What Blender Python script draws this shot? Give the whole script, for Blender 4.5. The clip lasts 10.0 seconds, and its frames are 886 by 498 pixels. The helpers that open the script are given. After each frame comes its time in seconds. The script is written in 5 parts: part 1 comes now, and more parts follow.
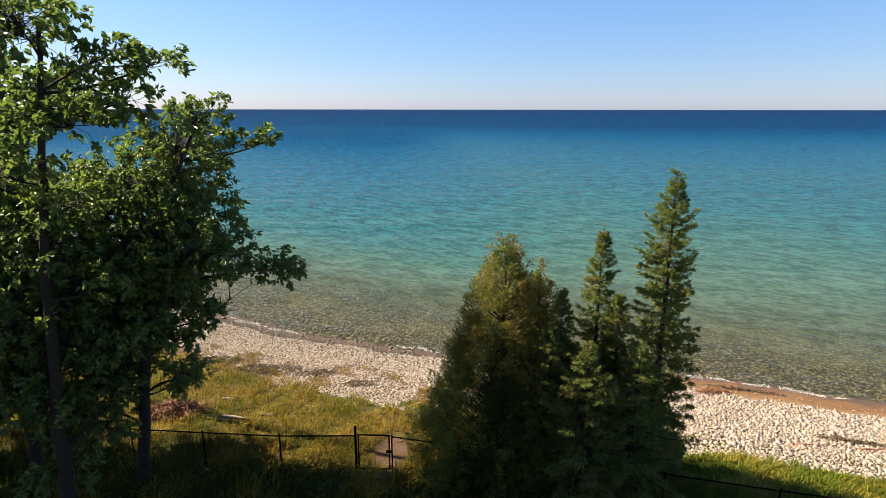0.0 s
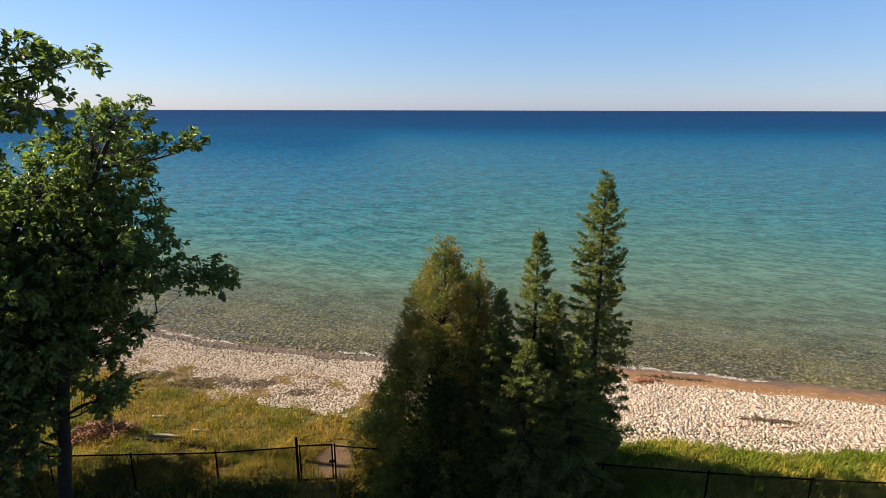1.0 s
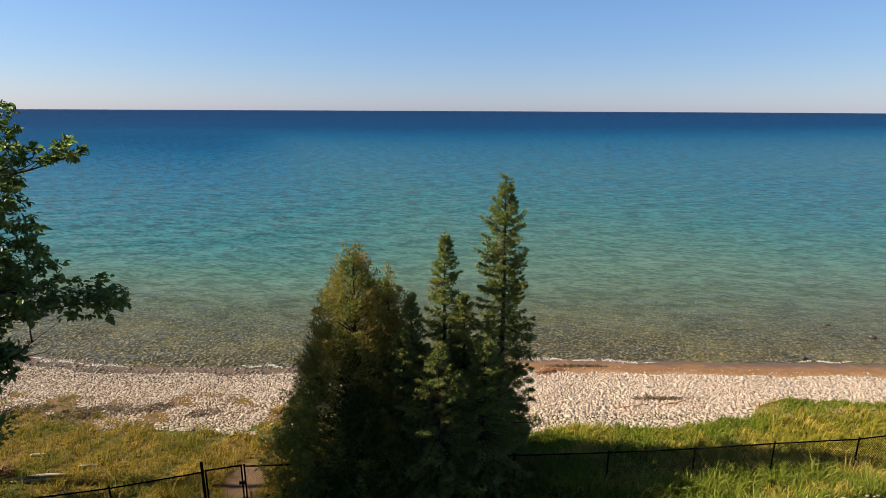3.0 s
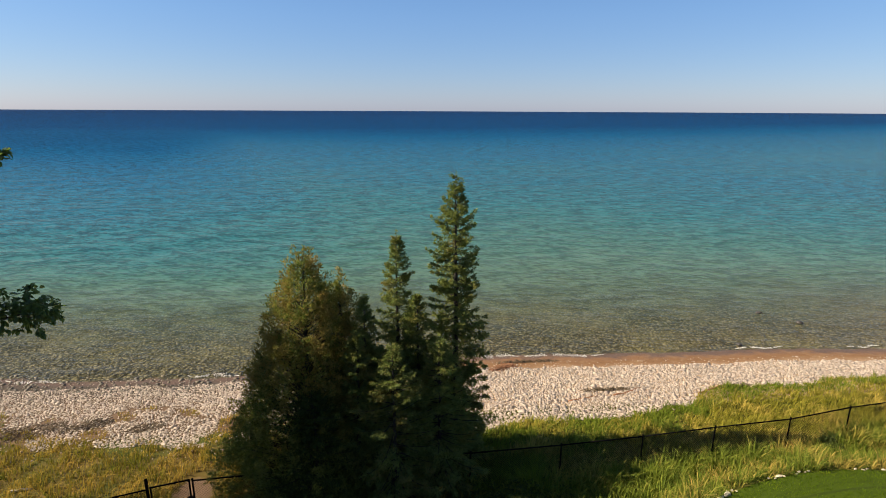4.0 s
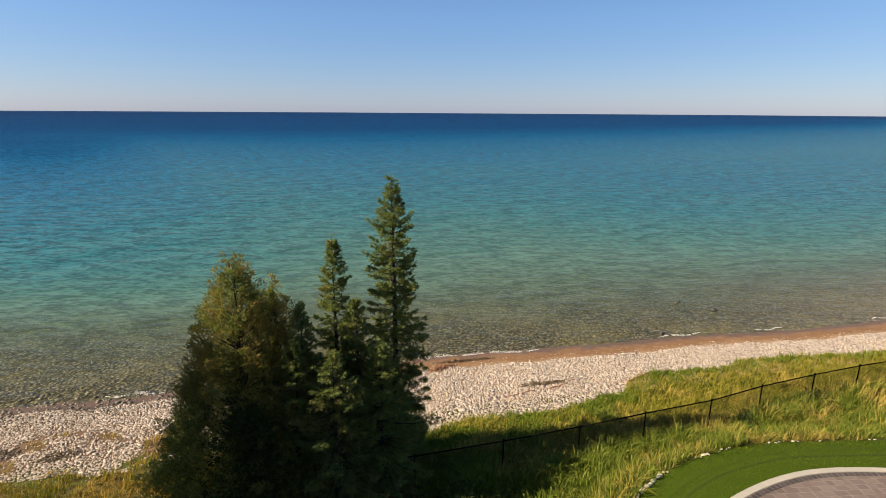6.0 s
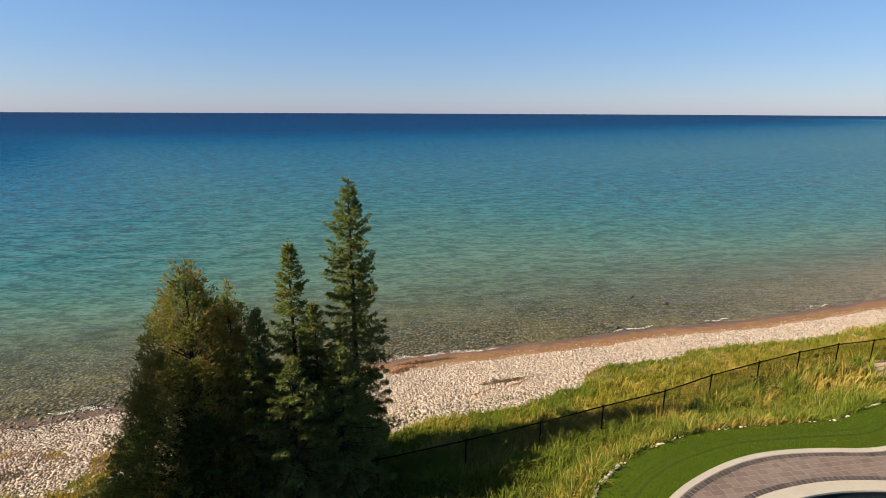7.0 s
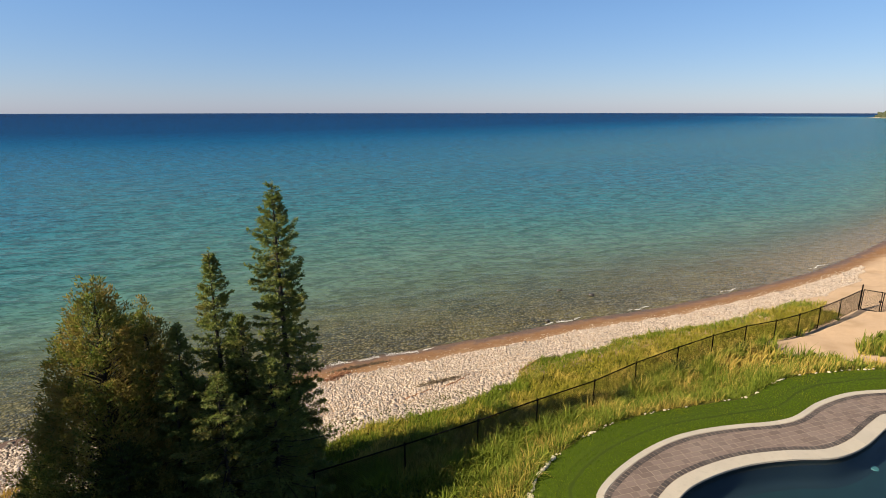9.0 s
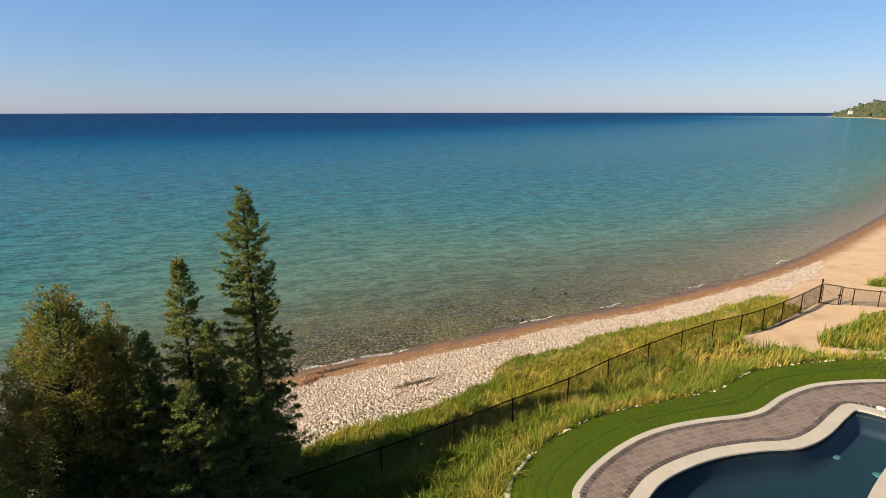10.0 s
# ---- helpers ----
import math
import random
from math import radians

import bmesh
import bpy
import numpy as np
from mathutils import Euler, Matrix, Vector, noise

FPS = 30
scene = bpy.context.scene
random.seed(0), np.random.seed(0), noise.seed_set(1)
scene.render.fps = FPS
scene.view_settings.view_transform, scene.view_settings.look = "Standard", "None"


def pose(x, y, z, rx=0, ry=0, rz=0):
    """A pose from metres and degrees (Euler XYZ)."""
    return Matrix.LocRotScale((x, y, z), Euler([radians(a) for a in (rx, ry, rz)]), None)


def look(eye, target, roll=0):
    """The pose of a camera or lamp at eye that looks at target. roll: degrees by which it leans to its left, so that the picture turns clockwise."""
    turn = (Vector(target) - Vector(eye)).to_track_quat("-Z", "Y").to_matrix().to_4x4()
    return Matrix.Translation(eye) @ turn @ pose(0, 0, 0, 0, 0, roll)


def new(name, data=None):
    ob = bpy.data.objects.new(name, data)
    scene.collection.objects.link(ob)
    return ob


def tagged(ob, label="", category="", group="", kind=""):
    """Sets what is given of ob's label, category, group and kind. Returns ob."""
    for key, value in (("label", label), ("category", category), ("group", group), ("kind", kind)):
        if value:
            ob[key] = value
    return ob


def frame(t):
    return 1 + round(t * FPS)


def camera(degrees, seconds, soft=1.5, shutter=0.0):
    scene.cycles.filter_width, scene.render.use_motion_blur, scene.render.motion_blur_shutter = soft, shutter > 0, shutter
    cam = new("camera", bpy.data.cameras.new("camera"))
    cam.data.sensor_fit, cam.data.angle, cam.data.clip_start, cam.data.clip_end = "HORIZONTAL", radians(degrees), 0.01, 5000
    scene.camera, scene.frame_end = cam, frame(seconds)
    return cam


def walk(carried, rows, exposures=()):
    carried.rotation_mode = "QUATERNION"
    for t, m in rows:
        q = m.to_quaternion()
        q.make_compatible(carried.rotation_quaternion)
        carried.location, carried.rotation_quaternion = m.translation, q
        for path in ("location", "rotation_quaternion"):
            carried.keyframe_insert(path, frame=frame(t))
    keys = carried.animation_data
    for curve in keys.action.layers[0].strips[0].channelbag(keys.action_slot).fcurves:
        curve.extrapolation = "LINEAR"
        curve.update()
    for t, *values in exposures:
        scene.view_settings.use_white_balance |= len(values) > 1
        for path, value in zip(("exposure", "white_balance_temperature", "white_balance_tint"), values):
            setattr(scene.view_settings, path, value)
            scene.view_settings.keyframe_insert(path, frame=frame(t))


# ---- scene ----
cam = camera(78.85, 10.0, soft=0.9)
PATH = [
    (0.0, pose(0.000, 0.000, 12.200, 75.35, -0.08, -2.95)),
    (0.5, pose(0.055, 0.040, 12.224, 75.41, -0.01, -5.66)),
    (1.0, pose(0.082, 0.047, 12.267, 75.43, -0.13, -9.35)),
    (1.5, pose(0.085, 0.027, 12.317, 75.46, -0.12, -12.19)),
    (2.0, pose(0.056, 0.003, 12.365, 75.46, -0.15, -14.54)),
    (2.5, pose(0.022, -0.009, 12.410, 75.48, -0.24, -16.85)),
    (4.0, pose(0.001, 0.007, 12.443, 75.52, -0.28, -25.03)),
    (4.5, pose(-0.056, 0.056, 12.444, 75.57, -0.31, -26.82)),
    (5.0, pose(-0.110, 0.105, 12.435, 75.61, -0.43, -28.88)),
    (6.5, pose(-0.121, 0.173, 12.438, 75.74, -0.30, -34.57)),
    (7.0, pose(-0.105, 0.180, 12.456, 75.76, -0.25, -37.08)),
    (7.5, pose(-0.089, 0.200, 12.480, 75.78, -0.13, -39.44)),
    (8.0, pose(-0.071, 0.231, 12.492, 75.76, -0.10, -41.42)),
    (8.5, pose(-0.043, 0.256, 12.499, 75.76, -0.01, -43.12)),
    (9.0, pose(-0.010, 0.272, 12.516, 75.71, 0.03, -44.61)),
    (9.5, pose(0.008, 0.289, 12.547, 75.67, 0.02, -46.09)),
    (10.0, pose(0.007, 0.310, 12.573, 75.67, 0.06, -47.52)),
]
EXPOSURES = [(0.0, 1.50), (1.0, 1.35), (2.5, 1.22), (4.5, 1.16), (10.0, 1.13)]
walk(cam, PATH, EXPOSURES)

# ---- daylight ----
SUN_DIR = Vector((-0.92, 0.39, 0.0)).normalized() * math.cos(radians(36)) + Vector((0, 0, math.sin(radians(36))))
world = bpy.data.worlds.new("sky")
scene.world = world
world.use_nodes = True
wn = world.node_tree.nodes
sky = wn.new("ShaderNodeTexSky")
sky.sky_type = "NISHITA"
sky.sun_disc = False
sky.sun_elevation = radians(36)
sky.sun_rotation = math.atan2(SUN_DIR.x, SUN_DIR.y)
sky.air_density, sky.dust_density, sky.ozone_density = 1.0, 0.25, 3.0
wn["Background"].inputs["Strength"].default_value = 0.0495
tint = wn.new("ShaderNodeMix")
tint.data_type, tint.blend_type = "RGBA", "MULTIPLY"
tint.inputs[0].default_value = 1.0
world.node_tree.links.new(sky.outputs[0], tint.inputs[6])
haze = wn.new("ShaderNodeMix")
haze.data_type = "RGBA"
haze.inputs[7].default_value = (1.45, 3.6, 8.3, 1)
world.node_tree.links.new(tint.outputs[2], haze.inputs[6])
# rosier air along the horizon, clearer blue above
rise = wn.new("ShaderNodeSeparateXYZ")
world.node_tree.links.new(wn.new("ShaderNodeTexCoord").outputs["Generated"], rise.inputs[0])
low_air, high_air = wn.new("ShaderNodeMapRange"), wn.new("ShaderNodeMapRange")
for node, span in ((low_air, (0.0, 0.16, 0.0, 1.0)), (high_air, (0.0, 0.30, 0.30, 0.42))):
    world.node_tree.links.new(rise.outputs[2], node.inputs[0])
    for k, v in enumerate(span):
        node.inputs[k + 1].default_value = v
blush = wn.new("ShaderNodeMix")
blush.data_type = "RGBA"
blush.inputs[6].default_value, blush.inputs[7].default_value = (0.945, 0.90, 0.955, 1), (0.935, 0.985, 1.045, 1)
world.node_tree.links.new(low_air.outputs[0], blush.inputs[0])
world.node_tree.links.new(blush.outputs[2], tint.inputs[7])
zenith, veil = wn.new("ShaderNodeMapRange"), wn.new("ShaderNodeMath")
veil.operation = "MULTIPLY"
world.node_tree.links.new(rise.outputs[2], zenith.inputs[0])
for k, v in enumerate((0.30, 0.75, 1.0, 0.15)):
    zenith.inputs[k + 1].default_value = v
world.node_tree.links.new(high_air.outputs[0], veil.inputs[0])
world.node_tree.links.new(zenith.outputs[0], veil.inputs[1])
world.node_tree.links.new(veil.outputs[0], haze.inputs[0])
depth, deepen = wn.new("ShaderNodeMapRange"), wn.new("ShaderNodeVectorMath")
deepen.operation = "SCALE"
world.node_tree.links.new(rise.outputs[2], depth.inputs[0])
for k, v in enumerate((0.15, 0.75, 1.0, 0.66)):
    depth.inputs[k + 1].default_value = v
world.node_tree.links.new(haze.outputs[2], deepen.inputs[0])
world.node_tree.links.new(depth.outputs[0], deepen.inputs["Scale"])
world.node_tree.links.new(deepen.outputs[0], wn["Background"].inputs["Color"])
sun = new("sun", bpy.data.lights.new("sun", "SUN"))
sun.data.energy, sun.data.angle, sun.data.color = 5.0, radians(0.53), (1.0, 0.88, 0.68)
sun.matrix_world = look(SUN_DIR * 200, (0, 0, 0))


# ---- material helpers ----
class Nodes:
    """A small shorthand round a material's node tree."""

    def __init__(self, name):
        self.mat = bpy.data.materials.new(name)
        self.mat.use_nodes = True
        self.tree = self.mat.node_tree
        self.bsdf = self.tree.nodes["Principled BSDF"]
        self.out = self.tree.nodes["Material Output"]

    def add(self, kind, ins=None, **props):
        n = self.tree.nodes.new("ShaderNode" + kind)
        for k, v in props.items():
            if k == "op":
                n.operation = v
            elif k == "blend":
                n.data_type, n.blend_type = "RGBA", v
            elif k == "attr":
                n.attribute_name = v
            elif k == "feature":
                n.feature = v
            elif k == "interp":
                n.interpolation_type = v
            elif k == "invert":
                n.invert = v
        for k, v in (ins or {}).items():
            self.set(n.inputs[k], v)
        return n

    def set(self, sock, v):
        if hasattr(v, "is_output"):
            self.tree.links.new(v, sock)
        elif isinstance(v, tuple) and len(v) == 3 and sock.type == "RGBA":
            sock.default_value = (*v, 1)
        else:
            sock.default_value = v

    def pos(self):
        return self.add("NewGeometry").outputs["Position"]

    def island(self):
        return self.add("NewGeometry").outputs["Random Per Island"]

    def noise(self, scale, detail=4, rough=0.55, vec=None, out="Fac", dist=0.0):
        n = self.add("TexNoise", {"Vector": vec or self.pos(), "Scale": scale, "Detail": detail, "Roughness": rough, "Distortion": dist})
        return n.outputs[out]

    def math(self, op, a, b=0.0):
        return self.add("Math", {0: a, 1: b}, op=op).outputs[0]

    def span(self, v, a, b, c=0.0, d=1.0):
        """v from a..b to c..d, smoothly, clamped"""
        n = self.add("MapRange", {0: v, 1: a, 2: b, 3: c, 4: d}, interp="SMOOTHSTEP")
        return n.outputs[0]

    def mix(self, f, a, b, blend="MIX"):
        n = self.add("Mix", blend=blend)
        self.set(n.inputs[0], f), self.set(n.inputs[6], a), self.set(n.inputs[7], b)
        return n.outputs[2]

    def ramp(self, f, stops):
        n = self.add("ValToRGB", {0: f})
        e = n.color_ramp.elements
        while len(e) < len(stops):
            e.new(0.5)
        for el, (p, c) in zip(e, stops):
            el.position, el.color = p, (*c, 1)
        return n.outputs[0]

    def bump(self, h, strength=0.4, dist=0.02, normal=None):
        ins = {"Height": h, "Strength": strength, "Distance": dist}
        if normal is not None:
            ins["Normal"] = normal
        return self.add("Bump", ins).outputs[0]

    def mirror(self, normal):
        """Share of light that still water mirrors, alike from above and below."""
        face = self.add("LayerWeight", {"Blend": 0.5, "Normal": normal}).outputs["Facing"]
        return self.math("ADD", 0.02, self.math("MULTIPLY", 0.98, self.math("POWER", face, 5.0)))

    def done(self, color, rough=0.8, normal=None, **more):
        self.set(self.bsdf.inputs["Base Color"], color)
        self.set(self.bsdf.inputs["Roughness"], rough)
        if normal is not None:
            self.set(self.bsdf.inputs["Normal"], normal)
        for k, v in more.items():
            self.set(self.bsdf.inputs[k.replace("_", " ")], v)
        return self.mat


def leafy(name, dark, light, gold=None, goldness=0.0, passing=0.35, scale=1.2, shine=0.18, high=None, clump=0.0):
    """Foliage: colour varies from leaf to leaf and in drifts; part of the light passes through."""
    m = Nodes(name)
    c = m.mix(m.island(), dark, light)
    if gold is not None:
        f = m.span(m.math("ADD", m.noise(scale, 2), m.math("MULTIPLY", m.island(), 0.25)), 0.72 - goldness, 0.98 - goldness)
        if high is not None:
            tall = m.add("SeparateXYZ", {0: m.add("TexCoord").outputs["Object"]}).outputs[2]
            f = m.math("MULTIPLY", f, m.span(tall, high[0], high[1], 0.12, 1.0))
        c = m.mix(f, c, gold)
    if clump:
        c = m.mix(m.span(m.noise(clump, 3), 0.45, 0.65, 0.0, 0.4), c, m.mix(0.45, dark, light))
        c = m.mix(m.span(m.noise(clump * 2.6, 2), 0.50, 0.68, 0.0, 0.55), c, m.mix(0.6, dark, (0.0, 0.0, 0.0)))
    m.done(c, 0.5, Specular_IOR_Level=shine)
    tr = m.add("BsdfTranslucent", {"Color": m.mix(0.4, c, (0.26, 0.38, 0.05))})
    mx = m.add("MixShader", {0: passing, 1: m.bsdf.outputs[0], 2: tr.outputs[0]})
    m.set(m.out.inputs["Surface"], mx.outputs[0])
    return m.mat


def stone_material(name, a, b, c, rough=0.75, by_object=False):
    m = Nodes(name)
    r = m.add("ObjectInfo").outputs["Random"] if by_object else m.island()
    base = m.ramp(r, [(0.0, a), (0.55, b), (0.88, b), (1.0, c)])
    base = m.mix(m.span(m.noise(14, 5), 0.35, 0.75, 0, 0.45), base, c)
    return m.done(base, rough, m.bump(m.noise(45, 4), 0.35, 0.01))


MAT = {}
MAT["stone"] = stone_material("pale_stone", (0.27, 0.20, 0.150), (0.475, 0.382, 0.298), (0.165, 0.125, 0.098))
MAT["stone_one"] = stone_material("pale_stone_single", (0.27, 0.20, 0.150), (0.475, 0.382, 0.298), (0.165, 0.125, 0.098), by_object=True)
MAT["wet_stone"] = stone_material("wet_stone", (0.060, 0.048, 0.030), (0.145, 0.115, 0.070), (0.035, 0.028, 0.020), 0.5)
MAT["dark_rock"] = stone_material("dark_rock", (0.030, 0.026, 0.022), (0.045, 0.038, 0.032), (0.020, 0.017, 0.015), 0.5)
MAT["leaf"] = leafy("broad_leaf", (0.050, 0.082, 0.024), (0.125, 0.175, 0.045), (0.24, 0.26, 0.05), 0.08, 0.42, 0.9, 0.6)
MAT["spruce"] = leafy("spruce_needle", (0.085, 0.108, 0.036), (0.230, 0.250, 0.070), (0.23, 0.18, 0.055), 0.12, 0.38, 1.2, 0.08)
MAT["cedar"] = leafy("cedar_spray", (0.062, 0.076, 0.020), (0.190, 0.190, 0.044), (0.32, 0.205, 0.060), 0.25, 0.38, 1.1, 0.08, (1.6, 5.0))
# leaf colour darkened to carry deep shade; the fence shrubs share it
MAT["shade_shrub"] = leafy("shade_shrub_leaf", (0.026, 0.036, 0.012), (0.070, 0.088, 0.024), None, 0.0, 0.2, 1.2, 0.02)
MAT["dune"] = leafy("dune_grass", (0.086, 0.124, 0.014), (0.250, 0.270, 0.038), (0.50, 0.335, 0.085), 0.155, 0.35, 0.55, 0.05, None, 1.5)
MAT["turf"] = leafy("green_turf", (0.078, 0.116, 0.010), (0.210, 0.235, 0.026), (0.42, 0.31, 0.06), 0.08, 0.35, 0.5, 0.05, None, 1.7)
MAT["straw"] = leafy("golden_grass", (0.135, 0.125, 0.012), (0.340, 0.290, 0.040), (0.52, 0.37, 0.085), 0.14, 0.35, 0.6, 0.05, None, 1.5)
MAT["limestone"] = stone_material("edging_limestone", (0.40, 0.34, 0.23), (0.56, 0.49, 0.34), (0.33, 0.27, 0.18), by_object=True)
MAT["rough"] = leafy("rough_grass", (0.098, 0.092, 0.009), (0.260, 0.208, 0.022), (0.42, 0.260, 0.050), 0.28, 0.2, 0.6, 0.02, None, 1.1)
MAT["lawnblade"] = leafy("lawn_blade", (0.044, 0.078, 0.004), (0.105, 0.150, 0.010), (0.15, 0.165, 0.012), 0.08, 0.25, 0.7, 0.0)


def bark():
    m = Nodes("bark")
    v = m.add("Mapping", {"Vector": m.pos(), "Scale": (9, 9, 1.6)}).outputs[0]
    n = m.noise(1.6, 6, 0.65, v)
    c = m.ramp(n, [(0.25, (0.010, 0.007, 0.0045)), (0.6, (0.026, 0.019, 0.012)), (0.85, (0.052, 0.039, 0.026))])
    return m.done(c, 0.9, m.bump(n, 0.8, 0.03))


def dead_wood(name, a, b):
    m = Nodes(name)
    v = m.add("Mapping", {"Vector": m.add("TexCoord").outputs["Object"], "Scale": (1.2, 14, 14)}).outputs[0]
    n = m.noise(2.2, 6, 0.6, v)
    return m.done(m.mix(n, a, b), 0.85, m.bump(n, 0.5, 0.01))


def black_metal():
    m = Nodes("black_coated_steel")
    n = m.noise(30, 4)
    return m.done(m.mix(n, (0.003, 0.0026, 0.0024), (0.007, 0.0058, 0.005)), 0.8, m.bump(n, 0.1, 0.002), Specular_IOR_Level=0.03)


def concrete():
    m = Nodes("pale_cast_stone")
    n, big = m.noise(38, 5, 0.7), m.noise(1.3, 3)
    c = m.mix(big, (0.30, 0.258, 0.205), (0.39, 0.340, 0.275))
    c = m.mix(m.math("MULTIPLY", m.add("ObjectInfo").outputs["Random"], 0.3), c, (0.26, 0.24, 0.21))
    c = m.mix(m.span(m.noise(5, 5, 0.7), 0.5, 0.75, 0, 0.5), c, (0.24, 0.215, 0.18))
    c = m.mix(m.span(n, 0.55, 0.8, 0, 0.5), c, (0.23, 0.21, 0.185))
    return m.done(c, 0.8, m.bump(n, 0.3, 0.004))


def paver(name, a, b, c):
    m = Nodes(name)
    r = m.math("FRACT", m.math("ADD", m.add("ObjectInfo").outputs["Random"], m.island()))
    col = m.ramp(r, [(0.0, a), (0.5, b), (1.0, c)])
    n = m.noise(60, 5, 0.7)
    col = m.mix(m.span(m.noise(1.1, 4), 0.4, 0.75, 0, 0.2), col, (0.20, 0.165, 0.145))
    col = m.mix(m.span(n, 0.5, 0.8, 0, 0.35), col, a)
    return m.done(col, 0.85, m.bump(n, 0.4, 0.004))


MAT["bark"] = bark()
MAT["drift"] = dead_wood("bleached_driftwood", (0.224, 0.191, 0.152), (0.383, 0.343, 0.284))
MAT["brush"] = dead_wood("reddish_dry_brush", (0.14, 0.058, 0.026), (0.34, 0.16, 0.08))
MAT["weed"] = dead_wood("dry_brown_weed", (0.060, 0.040, 0.022), (0.16, 0.11, 0.062))
MAT["board"] = dead_wood("weathered_board", (0.0792, 0.0561, 0.0363), (0.165, 0.125, 0.0858))
MAT["metal"] = black_metal()
MAT["concrete"] = concrete()
MAT["paver"] = paver("brown_grey_paver", (0.095, 0.066, 0.054), (0.122, 0.086, 0.071), (0.148, 0.106, 0.088))
MAT["brick"] = paver("dark_border_brick", (0.0231, 0.0185, 0.0172), (0.0363, 0.0277, 0.0251), (0.0528, 0.0396, 0.0363))


def ground_material():
    """Lake bed, wet and dry sand, turf and lawn, told apart by how far inland a place lies."""
    m = Nodes("shore_ground")
    p = m.pos()
    inland = m.add("Attribute", attr="inland").outputs["Fac"]
    sandy = m.add("Attribute", attr="sandy").outputs["Fac"]
    lawn = m.add("Attribute", attr="lawn").outputs["Fac"]
    east = m.add("Attribute", attr="east").outputs["Fac"]
    wob = m.noise(0.9, 4)
    s = m.math("ADD", inland, m.math("MULTIPLY", m.math("SUBTRACT", wob, 0.5), 1.2))
    grain, mid = m.noise(60, 5, 0.7), m.noise(3.2, 5)
    # cobbled bed
    vor = m.add("TexVoronoi", {"Vector": p, "Scale": 5.5, "Randomness": 1.0})
    vcol = m.add("SeparateColor", {0: vor.outputs["Color"]}).outputs[0]
    bed = m.ramp(vcol, [(0.0, (0.03, 0.027, 0.014)), (0.55, (0.150, 0.132, 0.085)), (1.0, (0.26, 0.225, 0.155))])
    bed = m.mix(m.span(vor.outputs["Distance"], 0.34, 0.60, 0.0, 0.9), bed, (0.022, 0.020, 0.014))
    bed = m.mix(m.span(m.noise(0.16, 4), 0.45, 0.65, 0, 0.25), bed, (0.30, 0.25, 0.11))
    far = m.span(m.add("SeparateXYZ", {0: p}).outputs[0], 26.0, 60.0)
    bed = m.mix(m.math("MULTIPLY", far, 0.85), bed, m.mix(mid, (0.22, 0.155, 0.115), (0.31, 0.225, 0.165)))
    wet = m.mix(mid, (0.15, 0.076, 0.034), (0.215, 0.115, 0.055))
    wet = m.mix(m.span(m.noise(2.0, 3), 0.5, 0.7, 0, 0.5), wet, (0.24, 0.15, 0.085))
    wet = m.mix(east, m.mix(mid, (0.045, 0.034, 0.024), (0.085, 0.064, 0.045)), wet)
    lap = m.span(m.math("ADD", s, m.math("MULTIPLY", m.math("SUBTRACT", m.noise(1.6, 4), 0.5), 1.4)), 0.2, 0.9)
    wet = m.mix(lap, m.mix(mid, (0.085, 0.054, 0.040), (0.125, 0.080, 0.058)), wet)
    wet = m.mix(m.span(m.noise(9.0, 5, 0.7), 0.56, 0.66, 0, 0.6), wet, (0.07, 0.038, 0.022))
    dry = m.mix(mid, (0.355, 0.240, 0.150), (0.450, 0.320, 0.210))
    dry = m.mix(m.span(grain, 0.45, 0.75, 0, 0.4), dry, (0.24, 0.15, 0.08))
    dry = m.mix(m.span(m.noise(0.8, 4), 0.5, 0.7, 0, 0.4), dry, (0.23, 0.15, 0.08))
    soil = m.mix(mid, (0.080, 0.052, 0.012), (0.140, 0.092, 0.022))
    soil = m.mix(m.span(m.noise(0.5, 4), 0.4, 0.65), soil, (0.060, 0.066, 0.010))
    soil = m.mix(m.span(m.noise(2.2, 5, 0.65), 0.48, 0.66, 0, 0.7), soil, (0.032, 0.026, 0.010))
    soil = m.mix(m.math("MULTIPLY", east, 0.7), soil, (0.062, 0.070, 0.010))
    dry = m.mix(east, m.mix(mid, (0.105, 0.064, 0.038), (0.165, 0.105, 0.066)), dry)
    green = m.mix(m.noise(7, 5), (0.028, 0.048, 0.002), (0.054, 0.078, 0.003))
    green = m.mix(m.span(m.noise(0.7, 3), 0.4, 0.7, 0, 0.35), green, (0.030, 0.048, 0.003))
    # the mower's wheel lines
    line = m.math("ADD", m.add("Attribute", attr="lawnside").outputs["Fac"], m.math("MULTIPLY", m.math("SUBTRACT", m.noise(0.35, 2), 0.5), 0.12))
    for at in (0.72, 1.02):
        near = m.math("ABSOLUTE", m.math("SUBTRACT", line, at))
        green = m.mix(m.span(near, 0.025, 0.07, 0.6 if at > 1 else 0.3, 0.0), green, (0.022, 0.034, 0.003))
    c = m.mix(m.span(s, -0.25, 0.1), bed, wet)
    c = m.mix(m.span(s, 1.2, 3.0), c, dry)
    turf = m.math("MULTIPLY", m.span(m.math("SUBTRACT", s, m.math("MULTIPLY", east, 0.5)), 5.5, 6.2), m.math("SUBTRACT", 1.0, m.span(m.math("ADD", sandy, m.math("MULTIPLY", m.math("SUBTRACT", mid, 0.5), 0.5)), 0.42, 0.58)))
    c = m.mix(turf, c, soil)
    c = m.mix(m.span(lawn, 0.45, 0.55), c, green)
    rough = m.mix(m.span(s, 0.6, 1.6), (0.55, 0.55, 0.55), (0.9, 0.9, 0.9))
    h = m.math("ADD", grain, m.math("MULTIPLY", mid, 2.0))
    nb = m.bump(h, 0.45, 0.02)
